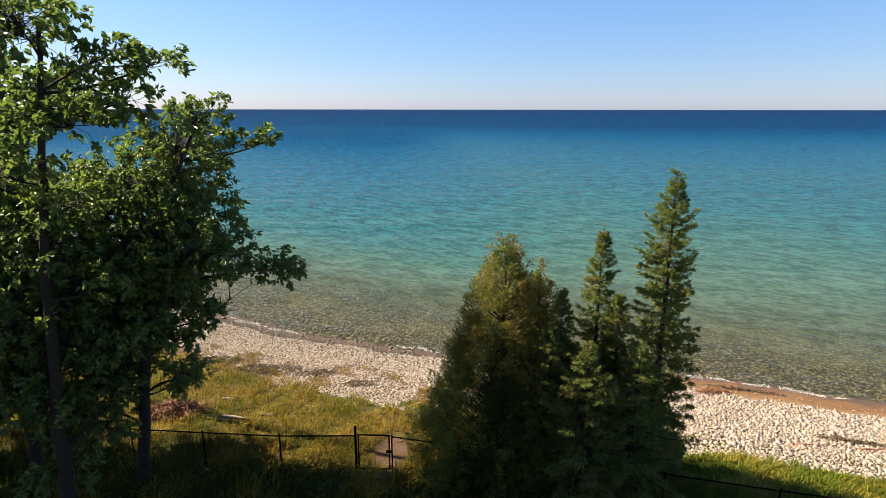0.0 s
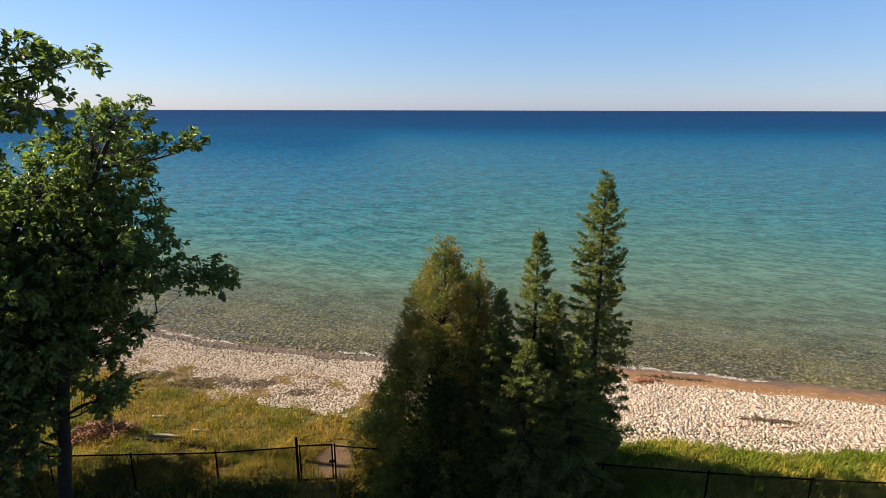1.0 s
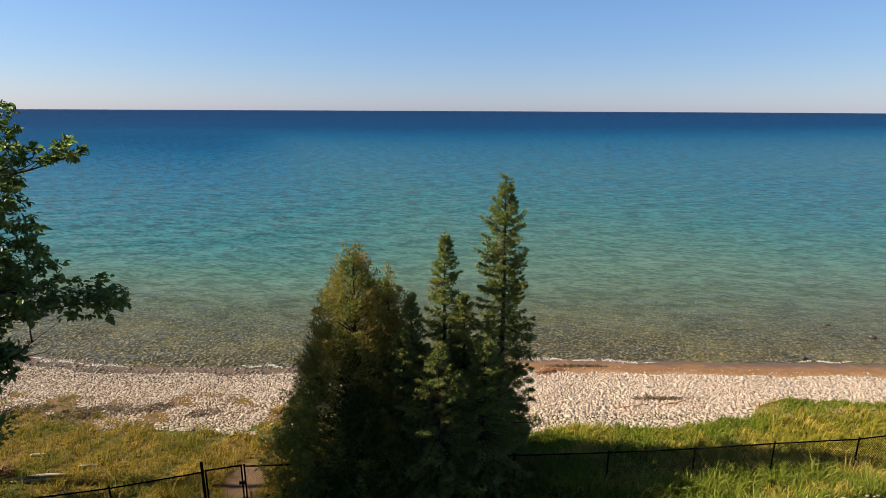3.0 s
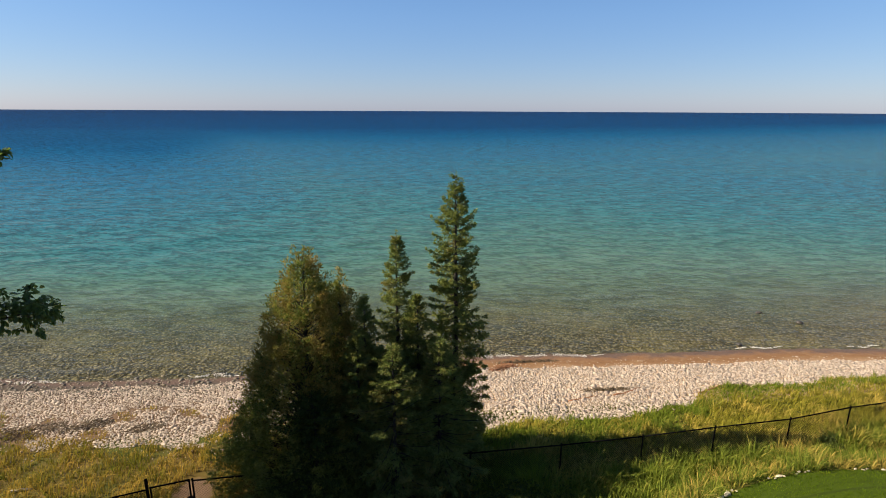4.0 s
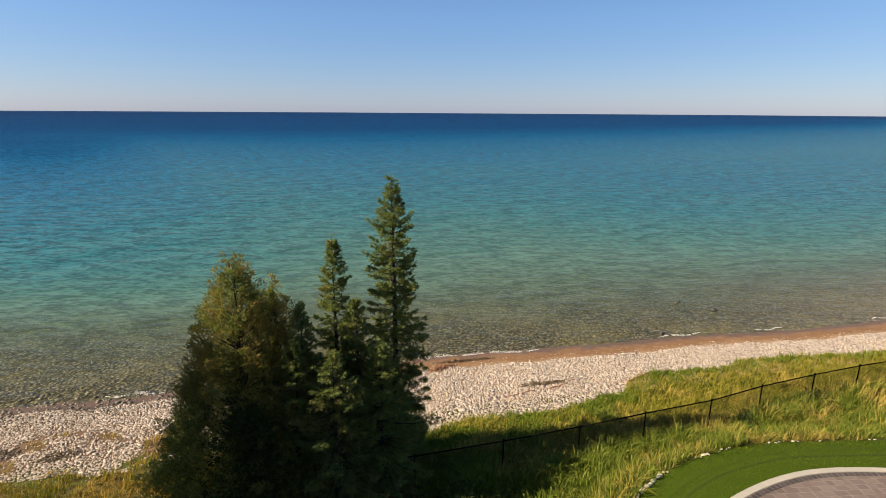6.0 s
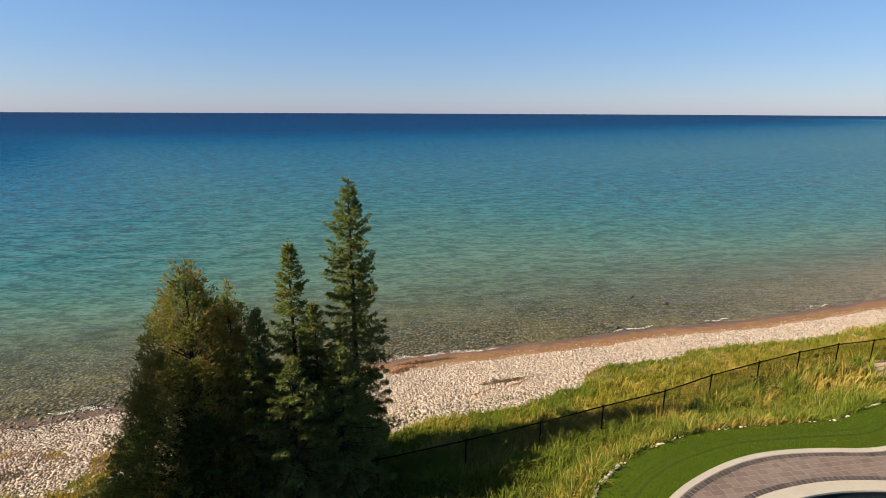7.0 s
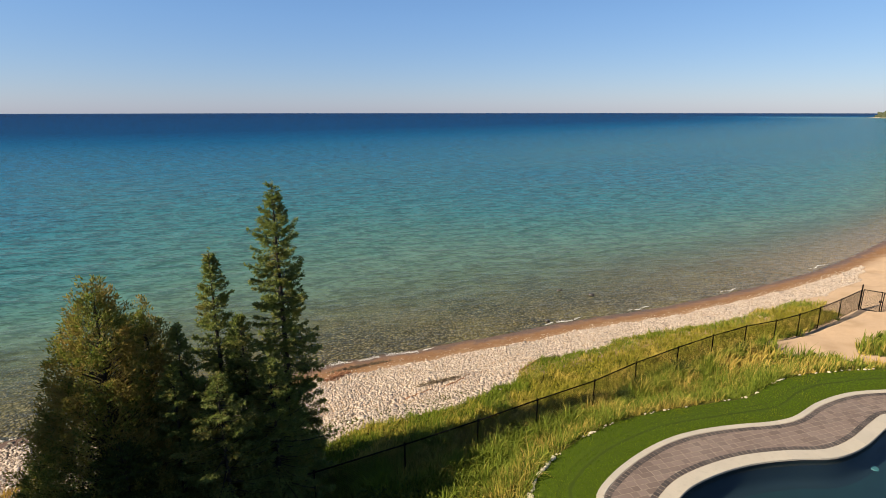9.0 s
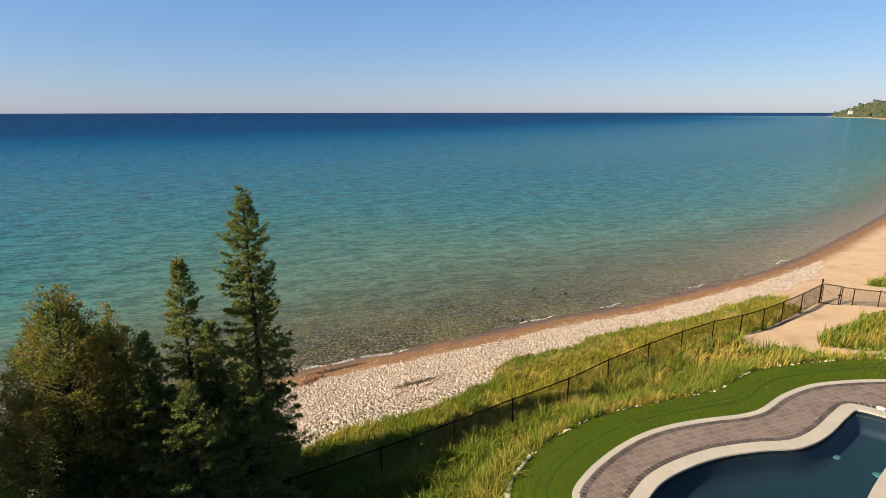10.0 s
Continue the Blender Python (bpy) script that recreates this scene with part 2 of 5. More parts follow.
    nb2 = m.bump(m.math("MULTIPLY", m.span(inland, -0.3, -0.1, 1, 0), m.math("SUBTRACT", 1.0, vor.outputs["Distance"])), 0.8, 0.08, nb)
    return m.done(c, rough, nb2, Specular_IOR_Level=0.12)


def water_material():
    """Clear at the edge, then ever bluer with the depth below; a rippled surface reflects the sky."""
    m = Nodes("lake_water")
    off = m.add("Attribute", attr="offshore").outputs["Fac"]
    p = m.pos()
    patch = m.math("SUBTRACT", m.noise(0.035, 4), 0.5)
    fine = m.math("SUBTRACT", m.noise(0.5, 5, 0.7), 0.5)
    d = m.math("ADD", off, m.math("MULTIPLY", m.math("MULTIPLY", patch, m.span(off, 30.0, 300.0, 0.75, 0.35)), off))
    d = m.math("ADD", d, m.math("MULTIPLY", fine, m.span(off, 3.0, 40.0, 4.0, 26.0)))
    lg = m.math("DIVIDE", m.math("LOGARITHM", m.math("MAXIMUM", d, 1.0), 10.0), 3.6)
    body = m.ramp(lg, [(0.0, (0.230, 0.205, 0.122)), (0.26, (0.120, 0.162, 0.104)), (0.38, (0.054, 0.134, 0.110)), (0.47, (0.026, 0.130, 0.146)),
                       (0.57, (0.006, 0.108, 0.192)), (0.65, (0.004, 0.088, 0.212)), (0.71, (0.002, 0.046, 0.148)), (0.92, (0.002, 0.030, 0.115))])
    # wind waves of three lengths, their heights in metres
    turned = m.add("Mapping", {"Vector": p, "Rotation": (0, 0, radians(36))}).outputs[0]
    ripple = m.noise(1.0, 3, 0.55, m.add("Mapping", {"Vector": turned, "Scale": (1.5, 3.3, 1)}).outputs[0])
    wave = m.noise(1.0, 4, 0.6, m.add("Mapping", {"Vector": turned, "Scale": (0.38, 0.92, 1)}).outputs[0])
    swell = m.noise(1.0, 3, 0.55, m.add("Mapping", {"Vector": p, "Rotation": (0, 0, radians(28)), "Scale": (0.05, 0.16, 1)}).outputs[0])
    h = m.math("ADD", m.math("MULTIPLY", ripple, 0.05), m.math("ADD", m.math("MULTIPLY", wave, 0.20), m.math("MULTIPLY", swell, 0.45)))
    nb = m.bump(h, 1.0, 1.0)
    # wave shading painted into the body colour, stronger farther offshore
    wave_shade = m.math("ADD", m.math("MULTIPLY", ripple, 0.5), m.math("MULTIPLY", wave, 0.5))
    body = m.mix(m.math("MULTIPLY", m.span(wave_shade, 0.42, 0.58), m.span(off, 5.0, 70.0, 0.60, 0.95)), body, m.mix(0.72, body, (0.0, 0.0, 0.0)))
    lanes = m.noise(1.0, 4, 0.6, m.add("Mapping", {"Vector": p, "Rotation": (0, 0, radians(12)), "Scale": (0.005, 0.045, 1)}).outputs[0])
    body = m.mix(m.math("MULTIPLY", m.span(lanes, 0.50, 0.66, 0.0, 0.22), m.span(off, 120.0, 320.0)), body, (0.0015, 0.030, 0.085))
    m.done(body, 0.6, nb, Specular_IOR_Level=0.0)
    # ripple shading is put into the clear water's tint as well
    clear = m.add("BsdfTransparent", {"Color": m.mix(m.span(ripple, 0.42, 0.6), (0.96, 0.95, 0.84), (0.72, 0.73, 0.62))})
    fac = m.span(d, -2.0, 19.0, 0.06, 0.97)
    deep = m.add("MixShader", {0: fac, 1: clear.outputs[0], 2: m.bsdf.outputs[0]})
    gloss = m.add("BsdfGlossy", {"Color": (1, 1, 1), "Roughness": 0.10, "Normal": nb})
    # steeper far waves hide one another and mirror less of the low sky
    calm = m.span(off, 40.0, 260.0, 0.33, 0.06)
    top = m.add("MixShader", {0: m.math("MULTIPLY", m.mirror(nb), calm), 1: deep.outputs[0], 2: gloss.outputs[0]})
    m.set(m.out.inputs["Surface"], top.outputs[0])
    return m.mat


MAT["ground"] = ground_material()
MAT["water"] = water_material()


def plain(name, a, b, rough=0.6, scale=20, **more):
    m = Nodes(name)
    n = m.noise(scale, 4)
    return m.done(m.mix(n, a, b), rough, m.bump(n, 0.15, 0.004), **more)


MAT["white"] = plain("white_plastic", (0.475, 0.475, 0.462), (0.541, 0.541, 0.528), 0.4)
MAT["foam"] = plain("foam", (0.48, 0.46, 0.43), (0.60, 0.57, 0.53), 0.8, 25)
MAT["plaster"] = plain("dark_blue_plaster", (0.004, 0.009, 0.014), (0.006, 0.014, 0.021), 0.7, 3)
MAT["shelf"] = plain("teal_plaster", (0.003, 0.012, 0.017), (0.007, 0.027, 0.034), 0.7, 1.6)
MAT["drain"] = plain("pale_teal_drain", (0.05, 0.13, 0.14), (0.08, 0.18, 0.19), 0.6, 30)
MAT["farwood"] = plain("far_woods", (0.022, 0.032, 0.012), (0.062, 0.066, 0.026), 0.9, 0.16)
MAT["farsand"] = plain("far_sand", (0.297, 0.238, 0.165), (0.396, 0.33, 0.244), 0.9, 0.2)
MAT["housewall"] = plain("pale_wall_paint", (0.409, 0.396, 0.37), (0.475, 0.462, 0.436), 0.8, 2)
MAT["roofing"] = plain("grey_roofing", (0.106, 0.099, 0.099), (0.158, 0.152, 0.145), 0.8, 2)


def pool_water():
    m = Nodes("pool_water")
    n = m.noise(2.2, 3)
    nb = m.bump(n, 0.08, 0.05)
    clear = m.add("BsdfTransparent", {"Color": (0.74, 0.88, 0.90)})
    gloss = m.add("BsdfGlossy", {"Color": (1, 1, 1), "Roughness": 0.02, "Normal": nb})
    fr = m.mirror(nb)
    top = m.add("MixShader", {0: fr, 1: clear.outputs[0], 2: gloss.outputs[0]})
    m.set(m.out.inputs["Surface"], top.outputs[0])
    return m.mat


MAT["poolwater"] = pool_water()


# ---- mesh helpers ----
def mesh_of(name, verts, faces, smooth=False):
    """A mesh from arrays: verts (n, 3); faces (m, 3) or (m, 4), or a list of either."""
    me = bpy.data.meshes.new(name)
    verts = np.asarray(verts, dtype=np.float32)
    if isinstance(faces, np.ndarray):
        faces = [faces]
    faces = [f for f in faces if len(f)]
    loops = np.concatenate([f.ravel() for f in faces]).astype(np.int32)
    sizes = np.concatenate([np.full(len(f), f.shape[1]) for f in faces])
    starts = np.concatenate([[0], np.cumsum(sizes)[:-1]]).astype(np.int32)
    me.vertices.add(len(verts)), me.loops.add(len(loops)), me.polygons.add(len(sizes))
    me.vertices.foreach_set("co", verts.ravel())
    me.loops.foreach_set("vertex_index", loops)
    me.polygons.foreach_set("loop_start", starts)
    me.polygons.foreach_set("use_smooth", np.full(len(sizes), smooth))
    me.update(calc_edges=True)
    me.validate()
    return me


class Soup:
    """Collects pieces of mesh into one."""

    def __init__(self):
        self.v, self.t, self.q, self.n = [], [], [], 0

    def put(self, verts, tris=None, quads=None):
        verts = np.asarray(verts, dtype=float)
        if tris is not None and len(tris):
            self.t.append(np.asarray(tris) + self.n)
        if quads is not None and len(quads):
            self.q.append(np.asarray(quads) + self.n)
        self.v.append(verts)
        self.n += len(verts)

    def mesh(self, name, smooth=False):
        return mesh_of(name, np.concatenate(self.v), [np.concatenate(a) for a in (self.t, self.q) if a], smooth)

    def tube(self, pts, radii, sides=6, cap=True):
        pts = np.asarray(pts, dtype=float)
        d = np.gradient(pts, axis=0)
        d /= np.linalg.norm(d, axis=1)[:, None] + 1e-9
        ref = np.array([0.31, 0.12, 0.94]) if abs(d[0][2]) < 0.8 else np.array([1.0, 0.1, 0.0])
        a = np.cross(d, ref)
        a /= np.linalg.norm(a, axis=1)[:, None] + 1e-9
        b = np.cross(d, a)
        th = np.linspace(0, 2 * np.pi, sides, endpoint=False)
        ring = pts[:, None] + np.asarray(radii)[:, None, None] * (np.cos(th)[None, :, None] * a[:, None] + np.sin(th)[None, :, None] * b[:, None])
        n, q = len(pts), []
        for i in range(n - 1):
            for j in range(sides):
                k = (j + 1) % sides
                q.append((i * sides + j, i * sides + k, (i + 1) * sides + k, (i + 1) * sides + j))
        t = []
        if cap:
            t = [(0, j + 1, j) for j in range(1, sides - 1)] + [((n - 1) * sides, (n - 1) * sides + j, (n - 1) * sides + j + 1) for j in range(1, sides - 1)]
        self.put(ring.reshape(-1, 3), t, q)

    def box(self, lo, hi, m=None, bevel=0.0):
        (x0, y0, z0), (x1, y1, z1) = lo, hi
        b = bevel
        v = [(x0, y0, z0), (x1, y0, z0), (x1, y1, z0), (x0, y1, z0), (x0, y0, z1 - b), (x1, y0, z1 - b), (x1, y1, z1 - b), (x0, y1, z1 - b),
             (x0 + b, y0 + b, z1), (x1 - b, y0 + b, z1), (x1 - b, y1 - b, z1), (x0 + b, y1 - b, z1)]
        q = [(3, 2, 1, 0), (0, 1, 5, 4), (1, 2, 6, 5), (2, 3, 7, 6), (3, 0, 4, 7), (4, 5, 9, 8), (5, 6, 10, 9), (6, 7, 11, 10), (7, 4, 8, 11), (8, 9, 10, 11)]
        if b == 0:
            v, q = v[:8], q[:5] + [(4, 5, 6, 7)]
        v = np.array(v)
        if m is not None:
            v = np.array([m @ Vector(p) for p in v])
        self.put(v, None, q)


def put_mesh(name, me, material, parent=None, label="", at=None):
    if material is not None and not me.materials:
        me.materials.append(material)
    ob = new(name, me)
    if at is not None:
        ob.matrix_basis = at
    if parent is not None:
        ob.parent = parent
    if label:
        ob["label"] = label
    return ob


def thing(name, at=None, **tags):
    ob = new(name)
    ob.empty_display_size = 0.2
    if at is not None:
        ob.matrix_basis = at
    return tagged(ob, **tags)


def smooth_line(pts, step=0.5):
    """A soft curve through the points, sampled about every step metres."""
    pts = [np.asarray(p, dtype=float) for p in pts]
    ext = [2 * pts[0] - pts[1]] + pts + [2 * pts[-1] - pts[-2]]
    out = []
    for a, b, c, d in zip(ext, ext[1:], ext[2:], ext[3:]):
        n = max(2, min(24, int(np.linalg.norm(c - b) / step)))
        for t in np.linspace(0, 1, n, endpoint=False):
            out.append(0.5 * (2 * b + (c - a) * t + (2 * a - 5 * b + 4 * c - d) * t * t + (3 * b - a - 3 * c + d) * t ** 3))
    return np.array(out + [pts[-1]])


def side_distance(x, y, line):
    """Distance to the line, positive to its right."""
    x, y = np.asarray(x, dtype=float), np.asarray(y, dtype=float)
    best, sign = np.full(x.shape, 1e18), np.ones(x.shape)
    for (ax, ay), (bx, by) in zip(line[:-1], line[1:]):
        ux, uy = bx - ax, by - ay
        L = ux * ux + uy * uy + 1e-12
        t = np.clip(((x - ax) * ux + (y - ay) * uy) / L, 0, 1)
        dx, dy = x - ax - t * ux, y - ay - t * uy
        d = dx * dx + dy * dy
        near = d < best
        best = np.where(near, d, best)
        sign = np.where(near, np.where(ux * (y - ay) - uy * (x - ax) > 0, -1.0, 1.0), sign)
    return np.sqrt(best) * sign


def inside(x, y, poly):
    x, y = np.asarray(x, dtype=float), np.asarray(y, dtype=float)
    r = np.zeros(x.shape, bool)
    for (ax, ay), (bx, by) in zip(poly, np.roll(poly, -1, axis=0)):
        if ay != by:
            r ^= ((ay > y) != (by > y)) & (x < (bx - ax) * (y - ay) / (by - ay) + ax)
    return r


def step01(v, a, b):
    t = np.clip((np.asarray(v) - a) / (b - a), 0, 1)
    return t * t * (3 - 2 * t)


# ---- plan ----
SHORE = smooth_line([(-4900, -300), (-1500, 60), (-400, 95), (-120, 74), (-55, 52), (-28, 39.5), (-17, 34), (-11, 31), (-7, 28.5), (-3.5, 27.1), (1, 25.4), (7, 24.0), (13, 22.4),
                     (17.5, 20.6), (23.5, 18.2), (28, 16.6), (32, 14.7), (38, 12.5), (44.5, 10.5), (53.5, 8.4), (70, 6.3), (89, 4.4), (140, 1.5), (300, -2), (600, 18), (900, 46), (1200, 100),
                     (1400, 185), (1470, 225), (1520, 215), (1700, -200), (2600, -1500), (4900, -3500)], 1.0)
FENCE = [(-13.6, 15.9), (-11.3, 15.5), (-8.9, 15.2), (-6.6, 14.9), (-4.2, 14.6), (-1.9, 14.5), (-0.8, 14.4), (1.6, 13.7), (4.1, 13.05), (6.7, 12.3), (9.4, 11.5), (12.0, 10.8), (14.5, 10.2), (17.2, 9.5), (19.8, 9.1),
         (22.5, 8.5), (24.9, 7.9), (27.2, 7.2), (29.0, 6.4), (30.8, 5.8), (32.7, 5.3), (35.0, 4.8), (37.8, 4.3)]
FENCE_2 = [(37.9, 3.3), (38.0, 2.75), (38.4, 1.6), (39.0, -0.9), (39.6, -3.4)]
LAWN = smooth_line([(9.4, -14), (9.2, -4), (9.3, 2), (9.6, 5.6), (10.5, 7.5), (12.0, 8.05), (13.7, 8.1), (15.4, 7.8), (16.6, 7.4), (18.1, 6.6), (20.1, 5.4), (20.9, 5.05), (22.0, 4.9), (23.4, 4.5), (24.6, 3.8), (26.1, 2.7), (28.2, 0.8), (30, -1.5), (33, -6), (36, -14)], 0.4)
PATIO_OUT = smooth_line([(10.6, -6), (10.4, 0), (10.5, 4.6), (11.3, 6.0), (12.3, 6.3), (13.9, 6.25), (15.4, 5.95), (16.6, 5.45), (17.8, 4.7), (18.8, 3.95), (19.7, 3.5), (21.2, 3.2), (22.6, 2.7), (23.7, 2.0), (25.3, 0.5), (26.6, -1.5), (27.5, -5)], 0.3)
POOL_RING = [(12.3, 4.95), (13.6, 4.95), (14.9, 4.6), (16.2, 4.0), (17.4, 3.15), (18.3, 2.35), (19.5, 1.9), (21.2, 1.6), (22.2, 1.3), (22.4, 0.3), (22.3, -0.5), (21.5, -0.8), (20.2, -0.68), (18.0, -0.32), (16.2, -0.12), (13.4, 0.0), (11.8, 1.1), (11.3, 3.0), (11.55, 4.25), (12.3, 4.95)]
POOL_OUT = smooth_line(POOL_RING, 0.3)
PATH_SAND = np.array([(27.6, 5.6), (28.9, 6.7), (30.8, 5.9), (37.8, 4.5), (39.5, 3.2), (38.4, 1.4), (35.0, 2.2), (31.5, 3.3), (29.8, 3.2), (30.6, 1.2), (31.6, 0.6), (30.0, -1.0), (28.8, 1.0), (28.6, 3.9)])
PATIO_Z = 2.6
fx = np.array([p[0] for p in FENCE])
fs = side_distance(fx, np.array([p[1] for p in FENCE]), SHORE)


def inland_of(x, y):
    return side_distance(x, y, SHORE)


def height(x, y, s=None):
    """The lie of the land over the lake's level."""
    x, y = np.asarray(x, dtype=float), np.asarray(y, dtype=float)
    s = inland_of(x, y) if s is None else s
    k = s * 10.5 / np.interp(x, fx, fs)
    z = np.interp(k, [-400, -120, -40, -12, -3, 0, 1.6, 4, 7, 10.5, 14, 25, 80, 400, 5000], [-9, -5.5, -2.4, -0.9, -0.22, 0, 0.22, 0.55, 0.95, 1.38, 1.65, 2.0, 6.0, 14, 20])
    z = z + (0.05 * np.sin(0.9 * x + 0.6 * y) * np.sin(0.7 * y - 0.4 * x) + 0.02 * np.sin(2.3 * x + 1.1) * np.sin(2.9 * y)) * step01(k, -1, 3) * (1 - step01(k, 200, 300))
    ld = side_distance(x, y, LAWN)
    terrace = step01(ld, -1.8, 0.5) * ((x > 0) & (x < 45) & (y < 20) & (y > -16))
    z = z * (1 - terrace) + np.maximum(z, 2.36 + 0.12 * step01(ld, 0, 1.5)) * terrace
    return z


def z_at(x, y):
    return float(height(np.array([x]), np.array([y]))[0])


# ---- ground and lake ----
def spaced(lo, hi, step, far, grow=1.35):
    mid = list(np.arange(lo, hi + step / 2, step))
    a, b, d = [lo], [hi], step
    while a[-1] > -far:
        d *= grow
        a.append(max(-far, a[-1] - d))
    d = step
    while b[-1] < far:
        d *= grow
        b.append(min(far, b[-1] + d))
    return np.array(a[:0:-1] + mid + b[1:])


def sheet(xs, ys):
    X, Y = np.meshgrid(xs, ys)
    n, m = len(xs), len(ys)
    i = np.arange(n * m).reshape(m, n)
    q = np.stack([i[:-1, :-1], i[:-1, 1:], i[1:, 1:], i[1:, :-1]], -1).reshape(-1, 4)
    return X.ravel(), Y.ravel(), q


def build_ground():
    X, Y, q = sheet(spaced(-22, 62, 0.38, 4900), spaced(-8, 34, 0.3, 4900))
    s = inland_of(X, Y)
    me = mesh_of("ground", np.stack([X, Y, height(X, Y, s)], 1), q, True)
    far_sand = step01(X, 35.5, 38) * (1 - step01(s * 10.5 / np.interp(X, fx, fs), np.where(X > 44, 9.5, 13.5), np.where(X > 44, 11.0, 15.0)))
    path = np.clip(0.5 - 0.5 * side_edge(X, Y, PATH_SAND) / 0.5, 0, 1)
    gate_path = np.clip(1.0 - np.hypot((X + 0.9) / 0.9, (Y - 15.6) / 1.5) ** 2, 0, 1) * 0.8
    for nm, val in (("inland", s), ("sandy", np.maximum(np.maximum(path, far_sand), gate_path)), ("lawn", np.clip(0.5 + 0.5 * side_distance(X, Y, LAWN) / 0.4, 0, 1) * (Y > -30) * (X < 60)),
                    ("east", step01(X, 3, 9)), ("lawnside", np.clip(side_distance(X, Y, LAWN), -3, 6))):
        a = me.attributes.new(nm, "FLOAT", "POINT")
        a.data.foreach_set("value", np.asarray(val, dtype=np.float32))
    # an opening for the pool
    c = np.stack([X, Y], 1)[q].mean(1)
    hole = inside(c[:, 0], c[:, 1], POOL_OUT)
    bm = bmesh.new()
    bm.from_mesh(me)
    bm.faces.ensure_lookup_table()
    bmesh.ops.delete(bm, geom=[bm.faces[i] for i in np.nonzero(hole)[0]], context="FACES")
    bm.to_mesh(me)
    bm.free()
    return tagged(put_mesh("ground", me, MAT["ground"]), "lake shore of sand, rough turf and cobbled lake bed", "ground", kind="structure")


def side_edge(x, y, poly):
    """Distance to a closed outline, negative inside."""
    d = np.abs(side_distance(x, y, np.vstack([poly, poly[:1]])))
    return np.where(inside(x, y, poly), -d, d)


def offset(line, d):
    """The line moved d to its left."""
    t = np.gradient(line, axis=0)
    t /= np.linalg.norm(t, axis=1)[:, None]
    return line + d * np.stack([-t[:, 1], t[:, 0]], 1)


ground = build_ground()


def build_lake():
    X, Y, q = sheet(spaced(-30, 70, 0.7, 4900, 1.18), spaced(0, 60, 0.6, 4900, 1.18))
    s = inland_of(X, Y)
    keep = (s[q] < 4).any(1)
    me = mesh_of("water", np.stack([X, Y, np.zeros_like(X)], 1), q[keep], True)
    a = me.attributes.new("offshore", "FLOAT", "POINT")
    a.data.foreach_set("value", (np.maximum(-s, -3) * (1 + 1.0 * step01(X, 34, 100) * (1 - step01(-s, 14, 95))) * (1 + np.clip((18 - X) / 30, 0, 0.9) * step01(-s, 6, 25) * (1 - step01(-s, 80, 320)))).astype(np.float32))
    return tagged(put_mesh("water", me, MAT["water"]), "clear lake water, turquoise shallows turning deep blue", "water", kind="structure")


lake = build_lake()


# ---- pool terrace ----
def strip_piece(outer, inner, top, thick, bevel=0.012):
    """A slab between two short lines, its upper edges eased."""
    n = len(outer)
    mid = (outer + inner) / 2
    o2, i2 = outer + (mid - outer) * 0.06, inner + (mid - inner) * 0.06
    rows = [np.c_[outer, np.full(n, top - thick)], np.c_[outer, np.full(n, top - bevel)], np.c_[o2, np.full(n, top)], np.c_[i2, np.full(n, top)], np.c_[inner, np.full(n, top - bevel)], np.c_[inner, np.full(n, top - thick)]]
    v = np.concatenate(rows)
    q = []
    for r in range(5):
        for i in range(n - 1):
            q.append((r * n + i, r * n + i + 1, (r + 1) * n + i + 1, (r + 1) * n + i))
    for i, flip in ((0, 1), (n - 1, -1)):
        ring = [r * n + i for r in range(6)][::flip]
        q.append((ring[0], ring[1], ring[4], ring[5])), q.append((ring[1], ring[2], ring[3], ring[4]))
    return v, np.array(q)


def resample(line, step):
    d = np.r_[0, np.cumsum(np.linalg.norm(np.diff(line, axis=0), axis=1))]
    n = max(2, int(round(d[-1] / step)))
    u = np.linspace(0, d[-1], n + 1)
    return np.stack([np.interp(u, d, line[:, 0]), np.interp(u, d, line[:, 1])], 1)


def laid_strip(owner, piece_name, line, width, step, top, thick, material, gap=0.008, shift=0.0):
    """Lays pieces of about that length along the right-hand side of the line."""
    fine = resample(line, step / 4)
    a, b = offset(fine, -shift), offset(fine, -shift - width)
    for i in range(0, len(fine) - 4, 4):
        o, n = a[i:i + 5].copy(), b[i:i + 5].copy()
        for e in (o, n):
            L = np.linalg.norm(e[-1] - e[0])
            e[0] += (e[-1] - e[0]) * gap / L
            e[-1] += (e[0] - e[-1]) * gap / L
        if max(o[:, 1].max(), n[:, 1].max()) < -4.5:
            continue
        c = (o.mean(0) + n.mean(0)) / 2
        v, q = strip_piece(o - c, n - c, 0, thick)
        put_mesh(piece_name, mesh_of(piece_name, v, q), material, owner, at=pose(c[0], c[1], top + random.uniform(-0.002, 0.002)))


def flat(name, outline, z, thick=0.0):
    bm = bmesh.new()
    f = bm.faces.new([bm.verts.new((x, y, z)) for x, y in outline])
    if f.normal.z < 0 or sum(a[0] * b[1] - b[0] * a[1] for a, b in zip(outline, np.roll(outline, -1, axis=0))) < 0:
        f.normal_flip()
    bmesh.ops.triangulate(bm, faces=bm.faces[:])
    me = bpy.data.meshes.new(name)
    bm.to_mesh(me)
    bm.free()
    return me


